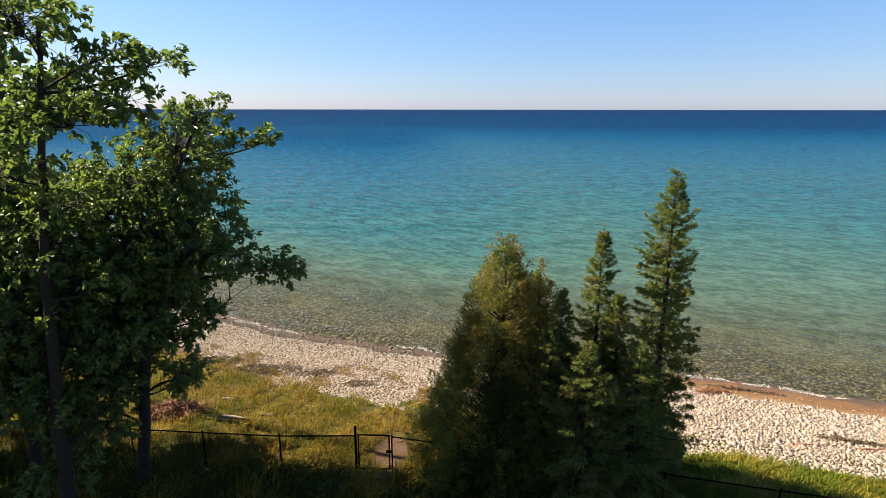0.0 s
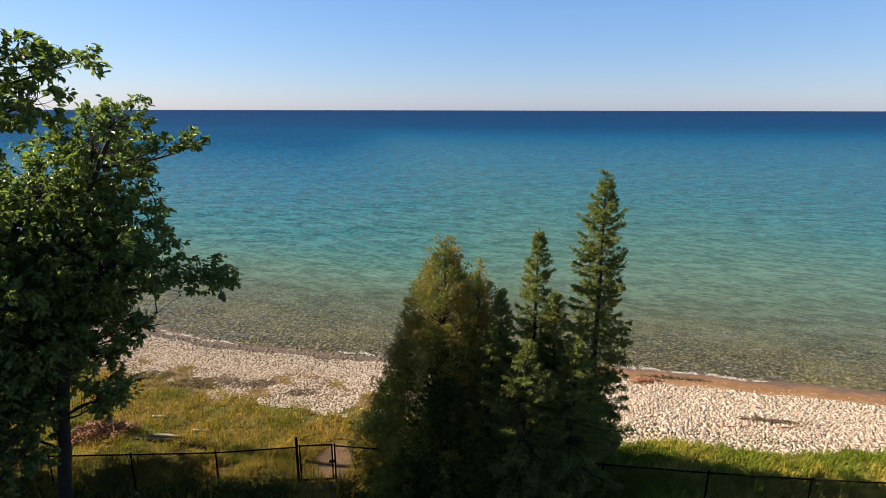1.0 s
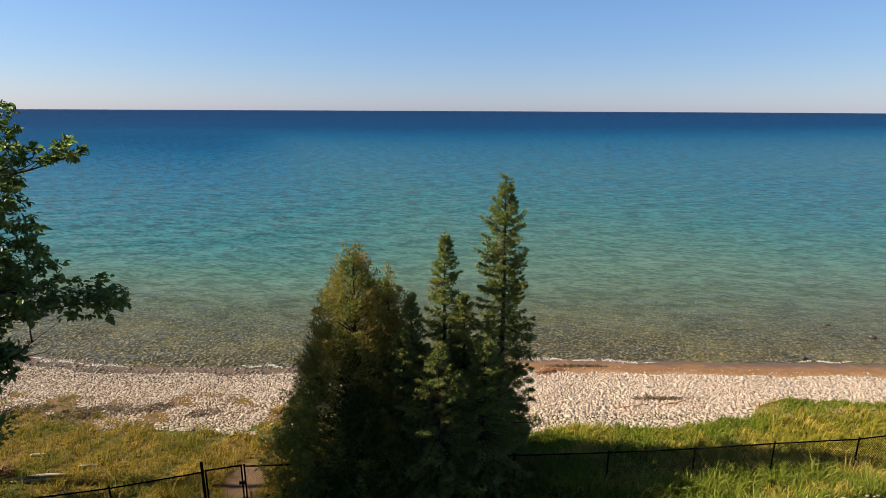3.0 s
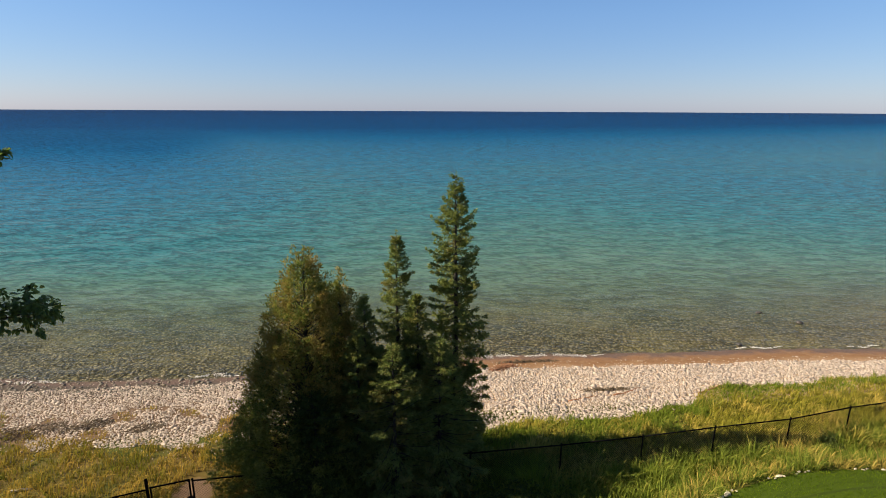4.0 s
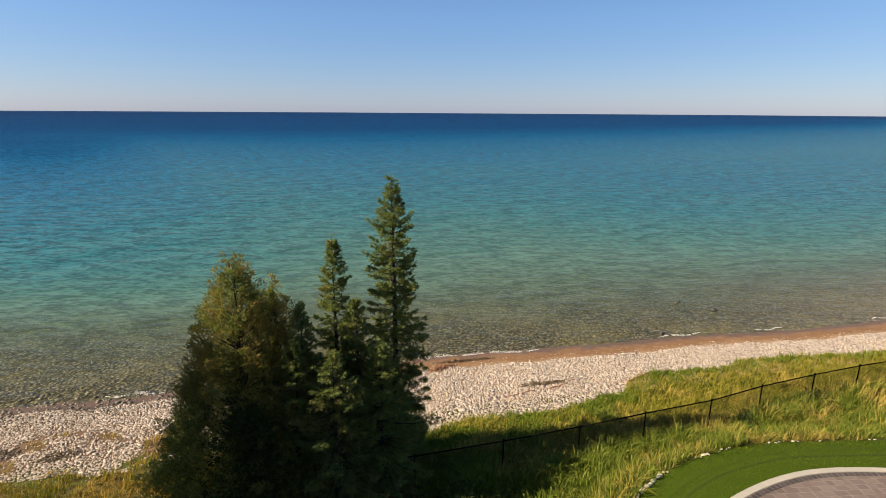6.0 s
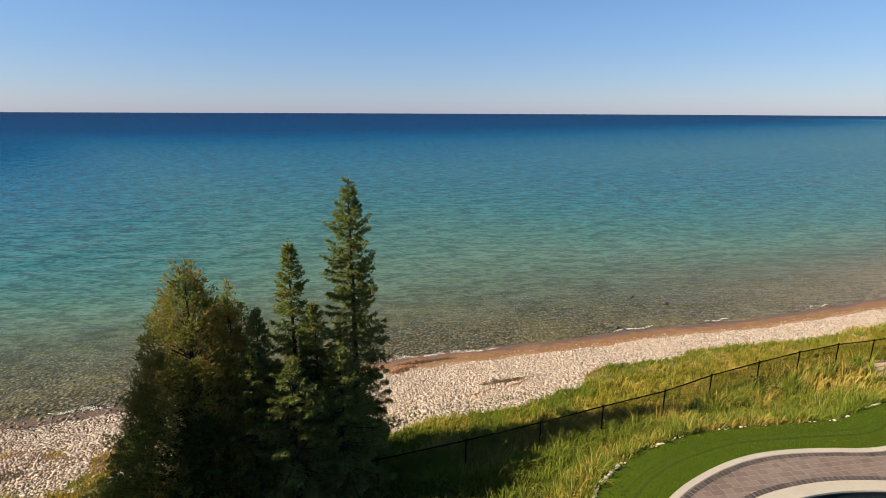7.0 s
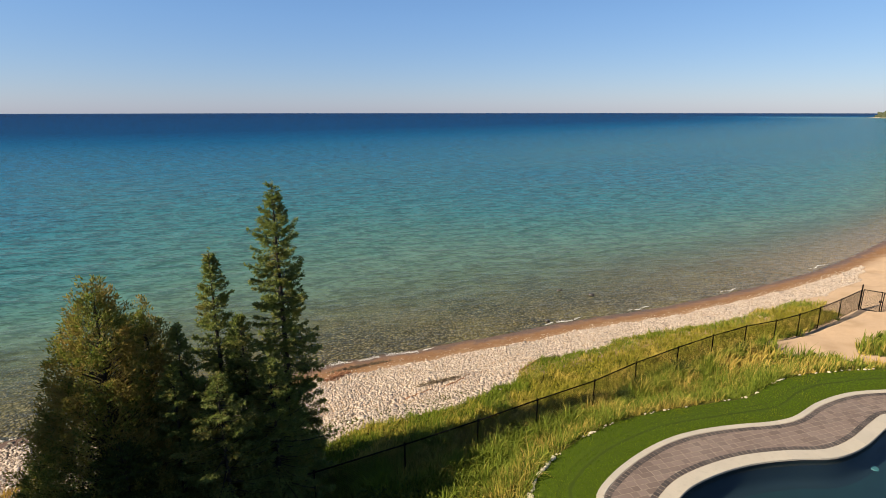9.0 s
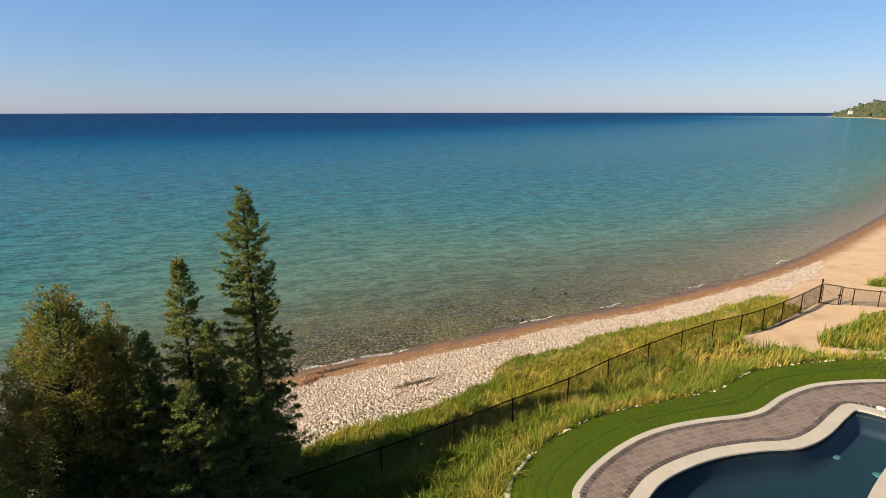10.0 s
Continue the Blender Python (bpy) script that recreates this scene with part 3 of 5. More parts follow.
joint = plain("joint_sand", (0.19, 0.148, 0.118), (0.24, 0.19, 0.152), 0.95, 40)
bx, by, bq = sheet(np.arange(9.8, 28.5, 0.11), np.arange(-5.0, 7.0, 0.11))
bc = np.stack([bx, by], 1)[bq].mean(1)
on = (side_distance(bc[:, 0], bc[:, 1], PATIO_OUT) > 0.08) & (side_edge(bc[:, 0], bc[:, 1], POOL_OUT) > -0.25)
patio = put_mesh("pavement", mesh_of("pavement", np.stack([bx, by, np.full(len(bx), PATIO_Z - 0.009)], 1), bq[on]), joint)
tagged(patio, "curved terrace walk of brown-grey pavers with dark brick borders", "pavement", kind="structure")
curb = tagged(thing("pool_walk_curb"), "pale cast-stone edging along the lawn", "edging", kind="structure")
laid_strip(curb, "curb_stone", PATIO_OUT, 0.20, 0.9, PATIO_Z + 0.01, 0.16, MAT["concrete"])
border = tagged(thing("outer_brick_border"), "single row of small dark border bricks", "edging", kind="structure")
laid_strip(border, "brick", PATIO_OUT, 0.15, 0.17, PATIO_Z + 0.006, 0.06, MAT["brick"], 0.020, 0.22)
border2 = tagged(thing("inner_brick_border"), "single row of small dark border bricks beside the coping", "edging", kind="structure")
laid_strip(border2, "brick", offset(POOL_OUT, 0.17), 0.15, 0.17, PATIO_Z + 0.006, 0.06, MAT["brick"], 0.020)


def lay_pavers():
    """Rows of rectangular pavers, broken joints, cut where the borders run."""
    ang, L, W = radians(-28), 0.32, 0.20
    ca, sa = math.cos(ang), math.sin(ang)
    meshes = []
    for k in range(3):
        l = (L, L * 0.75, L * 1.25)[k]
        s = Soup()
        s.box((-l / 2 + 0.007, -W / 2 + 0.007, -0.06), (l / 2 - 0.007, W / 2 - 0.007, 0), None, 0.006)
        meshes.append((l, s.mesh("paver")))
        meshes[-1][1].materials.append(MAT["paver"])
    inner_limit, outer_limit = offset(PATIO_OUT, -0.36), offset(POOL_OUT, 0.16)
    spots = []
    for row in range(-70, 70):
        u = random.uniform(-0.3, 0.3) - 16
        while u < 16:
            l, me = random.choice(meshes)
            x, y = 17 + ca * (u + l / 2) - sa * row * W, 2.5 + sa * (u + l / 2) + ca * row * W
            u += l
            spots.append((x, y, me))
    P = np.array([(s[0], s[1]) for s in spots])
    ok = (side_distance(P[:, 0], P[:, 1], inner_limit) > -0.13) & (side_edge(P[:, 0], P[:, 1], outer_limit) > -0.05) & (P[:, 1] > -3.5) & (P[:, 0] > 9.8) & (P[:, 0] < 28)
    ids = np.nonzero(ok)[0]
    ids = ids[np.argsort(np.hypot(P[ids, 0] - 14.5, P[ids, 1] - 4.8))]
    rest = Soup()
    for n, i in enumerate(ids):
        x, y, me = spots[i]
        m = pose(x, y, PATIO_Z - 0.002 + random.uniform(-0.002, 0.002), 0, 0, -28)
        if n < 300:
            put_mesh("paver", me, None, patio, at=m)
        else:
            v = np.array([m @ u.co for u in me.vertices])
            rest.put(v, None, [tuple(p.vertices) for p in me.polygons])
    tagged(put_mesh("paver_field", rest.mesh("paver_field"), MAT["paver"], patio), kind="stuff")


lay_pavers()


DRAINS = [(19.75, 1.23), (19.54, 0.13)]


def build_pool():
    pool = thing("swimming_pool", label="freeform swimming pool with dark blue plaster and pale coping", category="swimming pool")
    rim = offset(POOL_OUT, -0.40)
    rim = rim[np.abs(side_distance(rim[:, 0], rim[:, 1], POOL_OUT)) > 0.388]
    rim = rim[np.r_[True, np.linalg.norm(np.diff(rim, axis=0), axis=1) > 0.02]]
    rim = rim[:-1] if np.linalg.norm(rim[0] - rim[-1]) < 0.05 else rim
    n = len(rim)
    zt, zb = PATIO_Z - 0.05, PATIO_Z - 0.85
    loop = np.vstack([rim[-1:], rim, rim[:1]])
    rows = [(0.0, zt), (0.0, zb + 0.30), (0.03, zb + 0.17), (0.09, zb + 0.07), (0.18, zb + 0.015), (0.30, zb)]
    v = np.concatenate([np.c_[offset(loop, -d)[1:-1], np.full(n, z)] for d, z in rows])
    q = np.array([(r * n + i, (r + 1) * n + i, (r + 1) * n + (i + 1) % n, r * n + (i + 1) % n) for r in range(len(rows) - 1) for i in range(n)])
    put_mesh("pool_wall", mesh_of("pool_wall", v, q, True), MAT["plaster"], pool)
    put_mesh("pool_floor", flat("pool_floor", rim[::-1], zb + 0.004), MAT["shelf"], pool)
    ang = np.linspace(0, 6.283, 20, endpoint=False)
    for dx, dy in DRAINS:
        s = Soup()
        ring = np.stack([np.cos(ang), np.sin(ang)], 1)
        dv = np.concatenate([np.c_[ring * 0.14, np.zeros(20)], np.c_[ring * 0.12, np.full(20, 0.03)], [[0, 0, 0.035]]])
        s.put(dv, [(20 + i, 20 + (i + 1) % 20, 40) for i in range(20)], [(i, (i + 1) % 20, 20 + (i + 1) % 20, 20 + i) for i in range(20)])
        put_mesh("floor_drain", s.mesh("floor_drain"), MAT["drain"], pool, "round pale floor drain", at=pose(dx, dy, zb + 0.002))
    put_mesh("pool_water", flat("pool_water", rim[::-1], PATIO_Z - 0.11), MAT["poolwater"], pool, "still dark blue water")
    fine = resample(POOL_OUT, 0.9 / 4)
    a, b = fine, offset(fine, -0.42)
    for i in range(0, len(fine) - 4, 4):
        o, k = a[i:i + 5].copy(), b[i:i + 5].copy()
        for e in (o, k):
            L = np.linalg.norm(e[-1] - e[0])
            e[0] += (e[-1] - e[0]) * 0.005 / L
            e[-1] += (e[0] - e[-1]) * 0.005 / L
        vv, qq = strip_piece(o, k, PATIO_Z + 0.015, 0.065, 0.015)
        put_mesh("coping_stone", mesh_of("coping_stone", vv, qq), MAT["concrete"], pool, "pale coping stone")
    return pool


pool = build_pool()


# ---- fences ----
def rod(s, a, b, r, sides=6):
    s.tube([a, b], [r, r], sides)


def link_mesh(length, tall, pitch=0.055, r=0.0042):
    """Chain-link netting, in the plane y = 0 from x = 0 to length."""
    s = Soup()
    rise = tall
    for sign in (1, -1):
        for k in np.arange(-tall, length + tall, pitch * 1.414):
            x0, x1 = (k, k + rise)
            z0, z1 = (0.0, tall)
            a, b = max(x0, 0.0), min(x1, length)
            if b - a < 0.02:
                continue
            za, zb = z0 + (a - x0), z0 + (b - x0)
            if sign < 0:
                za, zb = tall - za, tall - zb
            s.tube([(a, 0.003 * sign, za), (b, 0.003 * sign, zb)], [r, r], 3, False)
    return s.mesh("netting")


def fence_run(points, top, label):
    fence = thing("chain_link_fence", label=label, category="fence")
    for i, (x, y) in enumerate(points):
        z0, zt = z_at(x, y) - 0.15, top
        s = Soup()
        r = 0.024
        s.tube([(0, 0, z0 - zt), (0, 0, 0.03)], [r, r], 8)
        post = put_mesh("post", s.mesh("post", True), MAT["metal"], fence, at=pose(x, y, zt))
        s = Soup()
        s.tube([(0, 0, 0.022), (0, 0, 0.04), (0, 0, 0.055)], [r * 1.3, r * 1.3, r * 0.5], 8)
        put_mesh("post_cap", s.mesh("post_cap", True), MAT["metal"], post)
    for (x0, y0), (x1, y1) in zip(points, points[1:]):
        L = math.hypot(x1 - x0, y1 - y0)
        yaw = math.degrees(math.atan2(y1 - y0, x1 - x0))
        s = Soup()
        rod(s, (0, 0, 0), (L, 0, 0), 0.022, 8)
        put_mesh("top_rail", s.mesh("top_rail", True), MAT["metal"], fence, at=pose(x0, y0, top - 0.02, 0, 0, yaw))
        put_mesh("netting", link_mesh(L, 1.14), MAT["metal"], fence, at=pose(x0, y0, top - 1.18, 0, 0, yaw))
    return fence


TOP = 2.6
fence_run(FENCE[:6], TOP, "black chain-link fence beside rough grass")
fence_run(FENCE[6:], TOP, "black chain-link fence along the dune grass")
fence_run(FENCE_2, TOP, "black chain-link fence beside the sandy path")


def gate(a, b, label):
    (x0, y0), (x1, y1) = a, b
    L = math.hypot(x1 - x0, y1 - y0) - 0.16
    g = thing("metal_gate", pose(x0, y0, TOP - 1.2, 0, 0, math.degrees(math.atan2(y1 - y0, x1 - x0))), label=label, category="gate")
    for nm, p, q in (("gate_stile", (0.08, 0, 0.03), (0.08, 0, 1.24)), ("gate_stile", (0.08 + L, 0, 0.03), (0.08 + L, 0, 1.24)), ("gate_rail", (0.08, 0, 1.22), (0.08 + L, 0, 1.22)), ("gate_rail", (0.08, 0, 0.05), (0.08 + L, 0, 0.05))):
        s = Soup()
        rod(s, p, q, 0.024, 8)
        put_mesh(nm, s.mesh(nm, True), MAT["metal"], g)
    put_mesh("netting", link_mesh(L, 1.14), MAT["metal"], g, at=pose(0.08, 0, 0.06))
    s = Soup()
    s.box((L - 0.02, -0.03, 0.62), (L + 0.14, 0.03, 0.70), None, 0.01)
    put_mesh("latch", s.mesh("latch"), MAT["metal"], g)
    s = Soup()
    s.tube([(0, 0, 0), (0, 0, 1.5), (0, 0, 1.52)], [0.04, 0.04, 0.01], 8)
    put_mesh("gate_post", s.mesh("gate_post", True), MAT["metal"], g)
    return g


gate(FENCE[5], FENCE[6], "closed black metal gate in the chain-link fence by the trees")
gate(FENCE[-1], FENCE_2[0], "closed black metal gate at the end of the sandy path")


# ---- trees ----
def unit(v):
    return v / (np.linalg.norm(v, axis=-1, keepdims=True) + 1e-9)


def blades_of(pos, d, n, L, W, fold=0.15):
    """Leaves: kite shapes from pos along d, facing n, a little folded."""
    d = unit(d)
    w = unit(np.cross(d, n))
    up = np.cross(w, d)
    L, W = L[:, None], W[:, None]
    a = pos
    b = pos + d * L * 0.45 + w * W * 0.5 + up * W * fold
    c = pos + d * L * 0.45 - w * W * 0.5 + up * W * fold
    e = pos + d * L - up * L * 0.12
    v = np.stack([a, b, e, c], 1).reshape(-1, 3)
    k = np.arange(len(pos))[:, None] * 4
    t = np.concatenate([k + [0, 1, 2], k + [0, 2, 3]])
    return v, t


def round_leaves(pos, d, n, L, W):
    """Leaves with rounded sides and a short point, folded along the midrib."""
    d = unit(d)
    w = unit(np.cross(d, n))
    up = np.cross(w, d)
    L, W = L[:, None], W[:, None]
    lift = up * W * 0.16
    rows = [pos, pos + d * L * 0.28 + w * W * 0.42 + lift, pos + d * L * 0.68 + w * W * 0.46 + lift - up * L * 0.05, pos + d * L - up * L * 0.16,
            pos + d * L * 0.68 - w * W * 0.46 + lift - up * L * 0.05, pos + d * L * 0.28 - w * W * 0.42 + lift]
    k = np.arange(len(pos))[:, None] * 6
    return np.stack(rows, 1).reshape(-1, 3), np.concatenate([k + [0, 1, 2, 3], k + [0, 3, 4, 5]])


def broad_tree(base, trunk, lobes, seed, label, density=1.0, leaf=0.15):
    """A broad-leaved tree: a bent trunk, limbs to each part of the crown, twigs, and tufts of leaves at their ends."""
    rng = np.random.default_rng(seed)
    tree = thing("tree", pose(*base), label=label, category="tree")
    o = np.array(base)
    tr = np.array([o] + [np.array(p) for p in trunk])
    fine = np.stack([np.interp(np.linspace(0, len(tr) - 1, 22), np.arange(len(tr)), tr[:, k]) for k in range(3)], 1)
    fine[1:, :2] += rng.normal(0, 0.02, (21, 2))
    wood = Soup()
    rad = np.interp(np.linspace(0, 1, 22), [0, 0.05, 0.5, 1], [0.26, 0.19, 0.12, 0.04])
    wood.tube(fine - o, rad, 10)
    put_mesh("trunk", wood.mesh("trunk", True), MAT["bark"], tree)
    P, D = [], []
    for (cx, cy, cz, r) in lobes:
        c = np.array([cx, cy + rng.uniform(-1.0, 1.0) * (1.0 if r > 0.8 else 0.3), cz])
        cand = fine[(fine[:, 2] < c[2] - 0.15 * np.linalg.norm(fine[:, :2] - c[:2], axis=1)) & (fine[:, 2] > o[2] + 1.8)]
        start = cand[np.argmin(np.linalg.norm(cand - c, axis=1))] if len(cand) else fine[6]
        mid = (start + c) / 2 + rng.normal(0, 0.28, 3) + [0, 0, -0.12]
        u = np.linspace(0, 1, 8)[:, None]
        limb = (1 - u) ** 2 * start + 2 * u * (1 - u) * mid + u * u * c
        lr = 0.018 + 0.022 * min(1.5, np.linalg.norm(c - start) / 2)
        limbs = Soup()
        limbs.tube(limb - o, np.linspace(lr, 0.012, 8), 6)
        nt = int(max(10, density * 105 * r ** 2 * np.interp(cz, [8.5, 11.5], [1.3, 1.0])))
        dirs = unit(rng.normal(0, 1, (nt, 3)) * [1, 1, 0.75])
        ends = c + dirs * (r * 1.12 * rng.uniform(0.15, 1.0, nt) ** 0.55)[:, None] * [1, 1.25, 0.85]
        for e in ends:
            a = limb[rng.integers(3, 8)]
            m2 = (a + e) / 2 + [0, 0, 0.05] + rng.normal(0, 0.10, 3) * r
            limbs.tube(np.array([a, m2, e]) - o, [0.008, 0.006, 0.003], 3, False)
            k = rng.integers(12, 20)
            f = rng.uniform(0.15, 1, k)[:, None] ** 0.45
            along = (1 - f) * m2 + f * e
            out = unit(unit(e - a) * 0.7 + rng.normal(0, 0.75, (k, 3)) + [0, 0, -0.35])
            P.append(along + rng.normal(0, 0.03, (k, 3))), D.append(out)
        tagged(put_mesh("limb", limbs.mesh("limb", True), MAT["bark"], tree))
    P, D = np.concatenate(P), np.concatenate(D)
    N = unit(rng.normal(0, 0.55, P.shape) + [0, 0, 1.0])
    n = len(P)
    shape = round_leaves if leaf < 0.19 else blades_of
    v, t = shape(P - o, D, N, leaf * rng.uniform(0.65, 1.2, n), leaf * 0.56 * rng.uniform(0.75, 1.2, n))
    tagged(put_mesh("crown", mesh_of("crown", v, t), MAT["leaf"], tree, "dense green leaves lit through from behind"))
    return tree


def spruce_tree(x, y, top, radius, seed, label, leaf="spruce", full=0.75, sprays=11):
    """A spruce whose tip stands at height top: a straight stem, whorls of boughs shortening to the tip, every bough a flat frond set with sprays."""
    rng = np.random.default_rng(seed)
    z0 = z_at(x, y) - 0.05
    tall = top - z0
    tree = thing("spruce_tree", pose(x, y, z0), label=label, category="tree")
    wood = Soup()
    st = np.linspace(0, 1, 12)
    wood.tube(np.stack([0.03 * np.sin(5 * st + seed), 0.03 * np.cos(4 * st), tall * 0.985 * st - 0.1], 1), np.interp(st, [0, 1], [0.03 + tall * 0.012, 0.008]), 8)
    put_mesh("trunk", wood.mesh("trunk", True), MAT["bark"], tree)
    boughs = Soup()
    P, D, N, S = [], [], [], []
    ph = rng.uniform(0, 6.28, 5)
    h, up = 0.03, np.array([0, 0, 1.0])
    while h < 0.955:
        gap = (np.interp(h, [0, 0.6, 1], [0.19, 0.19, 0.11])) * rng.uniform(0.7, 1.35)
        whorl = rng.integers(6, 9)
        turn = rng.uniform(0, 6.28)
        for j in range(whorl):
            hh = min(0.965, h + rng.normal(0, 0.012))
            az = turn + j * 6.283 / whorl + rng.normal(0, 0.25)
            r = radius * min(1.0, 1.10 * (1 - hh)) ** full * rng.uniform(0.62, 1.12) + 0.04
            r *= np.interp(hh, [0, 0.10, 0.25, 0.80, 0.97], [0.7, 0.9, 1.0, 1.0, 0.35]) * (1 + 0.15 * (math.sin(3 * az + ph[0] + 9 * hh) + math.sin(19 * hh + ph[1] + 2 * az)))
            if rng.uniform() < 0.10 and hh < 0.92:
                r *= 1.30
            if rng.uniform() < 0.07:
                r *= 0.45
            out = np.array([math.cos(az), math.sin(az), 0])
            side = np.array([-out[1], out[0], 0])
            rise, sweep = np.interp(hh, [0, 0.5, 0.85, 1], [-0.55, -0.30, 0.15, 0.9]) + rng.normal(0, 0.12), 0.34
            start = np.array([0, 0, tall * hh])
            r = min(r, (tall * (1 - hh) - 0.06) / max(0.1, rise + sweep) + 0.02) if hh > 0.6 else r
            u = np.linspace(0, 1, 5)[:, None]
            boughs.tube(start + out * r * u + up * (rise * r * u + sweep * r * u * u), np.linspace(0.006 + 0.010 * r, 0.003, 5), 3, False)
            # twigs to both sides, then sprays along each twig
            tw = int(max(6, r * 30))
            f = rng.uniform(0.10, 1.0, tw) ** 0.75
            reach_t = (0.06 + 0.42 * (1.05 - f) * min(1.0, 0.35 + r * 0.5)) * rng.uniform(0.5, 1.2, tw)
            sg = rng.choice([-1.0, 1.0], tw)
            node = start + out * (r * f)[:, None] + up * (rise * r * f + sweep * r * f * f)[:, None]
            td = unit(out * 0.75 + side * (sg * rng.uniform(0.5, 1.1, tw))[:, None] + up * (rise * 0.5 + sweep * f * 0.8 + 0.02 + rng.normal(0, 0.22, tw))[:, None])
            g = rng.uniform(0.0, 1.0, (tw, sprays))
            q = node[:, None] + td[:, None] * (g * reach_t[:, None])[..., None]
            q = q - up * (0.22 * (g * reach_t[:, None]) ** 2 / 0.3)[..., None]
            P.append((q + rng.normal(0, 0.014, q.shape)).reshape(-1, 3))
            D.append((np.repeat(td[:, None], sprays, 1) + rng.normal(0, 0.50, q.shape)).reshape(-1, 3))
            N.append((up + rng.normal(0, 0.55, q.shape)).reshape(-1, 3))
            S.append(np.full(tw * sprays, 1.0 - 0.35 * hh))
        h += gap / tall
    # the leader
    m = 60
    f = rng.uniform(0, 1, m) ** 1.3
    P.append(np.stack([rng.normal(0, 0.015, m), rng.normal(0, 0.015, m), tall - 0.5 + f * 0.40], 1))
    D.append(rng.normal(0, 0.5, (m, 3)) + [0, 0, 0.8]), N.append(rng.normal(0, 1, (m, 3))), S.append(0.65 - 0.25 * f)
    P, D, N, S = np.concatenate(P), np.concatenate(D), np.concatenate(N), np.concatenate(S)
    n = len(P)
    L, W = 0.095 * S * rng.uniform(0.6, 1.35, n), 0.030 * rng.uniform(0.7, 1.3, n)
    v, t = blades_of(P, D, unit(N), L, W)
    tagged(put_mesh("bough", boughs.mesh("bough"), MAT["bark"], tree), kind="stuff")
    put_mesh("crown", mesh_of("crown", v, t), MAT[leaf], tree)
    return tree


def cedar(x, y, top, radius, seed, label, full=1.0):
    """A cedar whose tip stands at height top: a stem, and rising branches that each end in a feathery upright plume."""
    rng = np.random.default_rng(seed)
    z0 = z_at(x, y) - 0.05
    tall = top - z0
    tree = thing("cedar_tree", pose(x, y, z0), label=label, category="tree")
    wood = Soup()
    st = np.linspace(0, 1, 12)
    wood.tube(np.stack([0.04 * np.sin(5 * st + seed), 0.04 * np.cos(4 * st), tall * 0.97 * st - 0.1], 1), np.interp(st, [0, 1], [0.03 + tall * 0.012, 0.008]), 8)
    put_mesh("trunk", wood.mesh("trunk", True), MAT["bark"], tree)
    boughs = Soup()
    P, D = [], []
    up = np.array([0, 0, 1.0])
    ph = rng.uniform(0, 6.28, 3)
    side_plumes, leaders = int(46 * tall * radius), 9
    for i in range(side_plumes + leaders):
        h = 0.90 * (1 - rng.uniform(0, 1) ** 0.62) if i < side_plumes else 0.84 + 0.10 * (i - side_plumes) / leaders
        az = rng.uniform(0, 6.283)
        wide = radius * (1 - h) ** full * (1 + 0.10 * math.sin(3 * az + ph[0] + 8 * h) + 0.08 * math.sin(23 * h + ph[1] + 2 * az)) * np.interp(h, [0, 0.12], [0.85, 1.0])
        r = wide * rng.uniform(0.35, 1.0) ** 0.55 if i < side_plumes else 0.05
        out = np.array([math.cos(az), math.sin(az), 0])
        size = rng.uniform(0.75, 1.25) * np.interp(h, [0, 1], [1.1, 0.70])
        foot = out * r + up * min(tall * h, tall - 0.50 * size - 0.4 * r)
        boughs.tube([up * max(0.3, foot[2] - 0.75 * r), out * r * 0.6 + up * (foot[2] - 0.30 * r), foot], [0.012, 0.008, 0.004], 3, False)
        # the plume: sprays round a rising, slightly outward axis, thinning to its tip
        m = int(84 * size)
        f = rng.uniform(0, 1, m) ** 0.8
        axis = unit(up + out * rng.uniform(0.05, 0.45) + rng.normal(0, 0.12, 3))
        spread = (0.16 * size * np.sqrt(np.clip(1.02 - f, 0, 1)) * np.minimum(1.0, 0.35 + 2.5 * f))[:, None]
        P.append(foot + axis * (f * 0.50 * size)[:, None] + rng.normal(0, 1, (m, 3)) * spread * [1, 1, 0.5])
        D.append(axis * 0.7 + out * 0.25 + rng.normal(0, 0.50, (m, 3)))
    P, D = np.concatenate(P), np.concatenate(D)
    n = len(P)
    v, t = blades_of(P, D, unit(rng.normal(0, 1, (n, 3))), 0.095 * rng.uniform(0.6, 1.4, n), 0.030 * rng.uniform(0.7, 1.4, n))
    tagged(put_mesh("bough", boughs.mesh("bough"), MAT["bark"], tree), kind="stuff")
    put_mesh("crown", mesh_of("crown", v, t), MAT["cedar"], tree)
    return tree


def ground_pose(x, y, sink=0.05):
    return (x, y, z_at(x, y) - sink)


LOBES_1 = [(-4.68, 12.6, 12.09, 0.64), (-5.51, 12.6, 11.35, 1.07), (-4.6, 12.6, 10.84, 0.5), (-3.22, 12.6, 11.54, 0.37), (-3.94, 12.6, 11.48, 0.34), (-6.5, 12.6, 10.47, 1.14), (-4.8, 12.6, 9.8, 0.93), (-7.22, 12.6, 9.01, 1.29),
           (-5.43, 12.6, 8.85, 1.14), (-4.1, 12.6, 8.97, 0.71), (-3.14, 12.6, 8.54, 0.6), (-6.64, 12.6, 7.59, 1.14), (-5.48, 12.6, 7.28, 0.64), (-5.78, 12.6, 5.85, 0.6), (-8.01, 12.6, 7.33, 1.14), (-7.89, 12.6, 10.35, 1.0)]
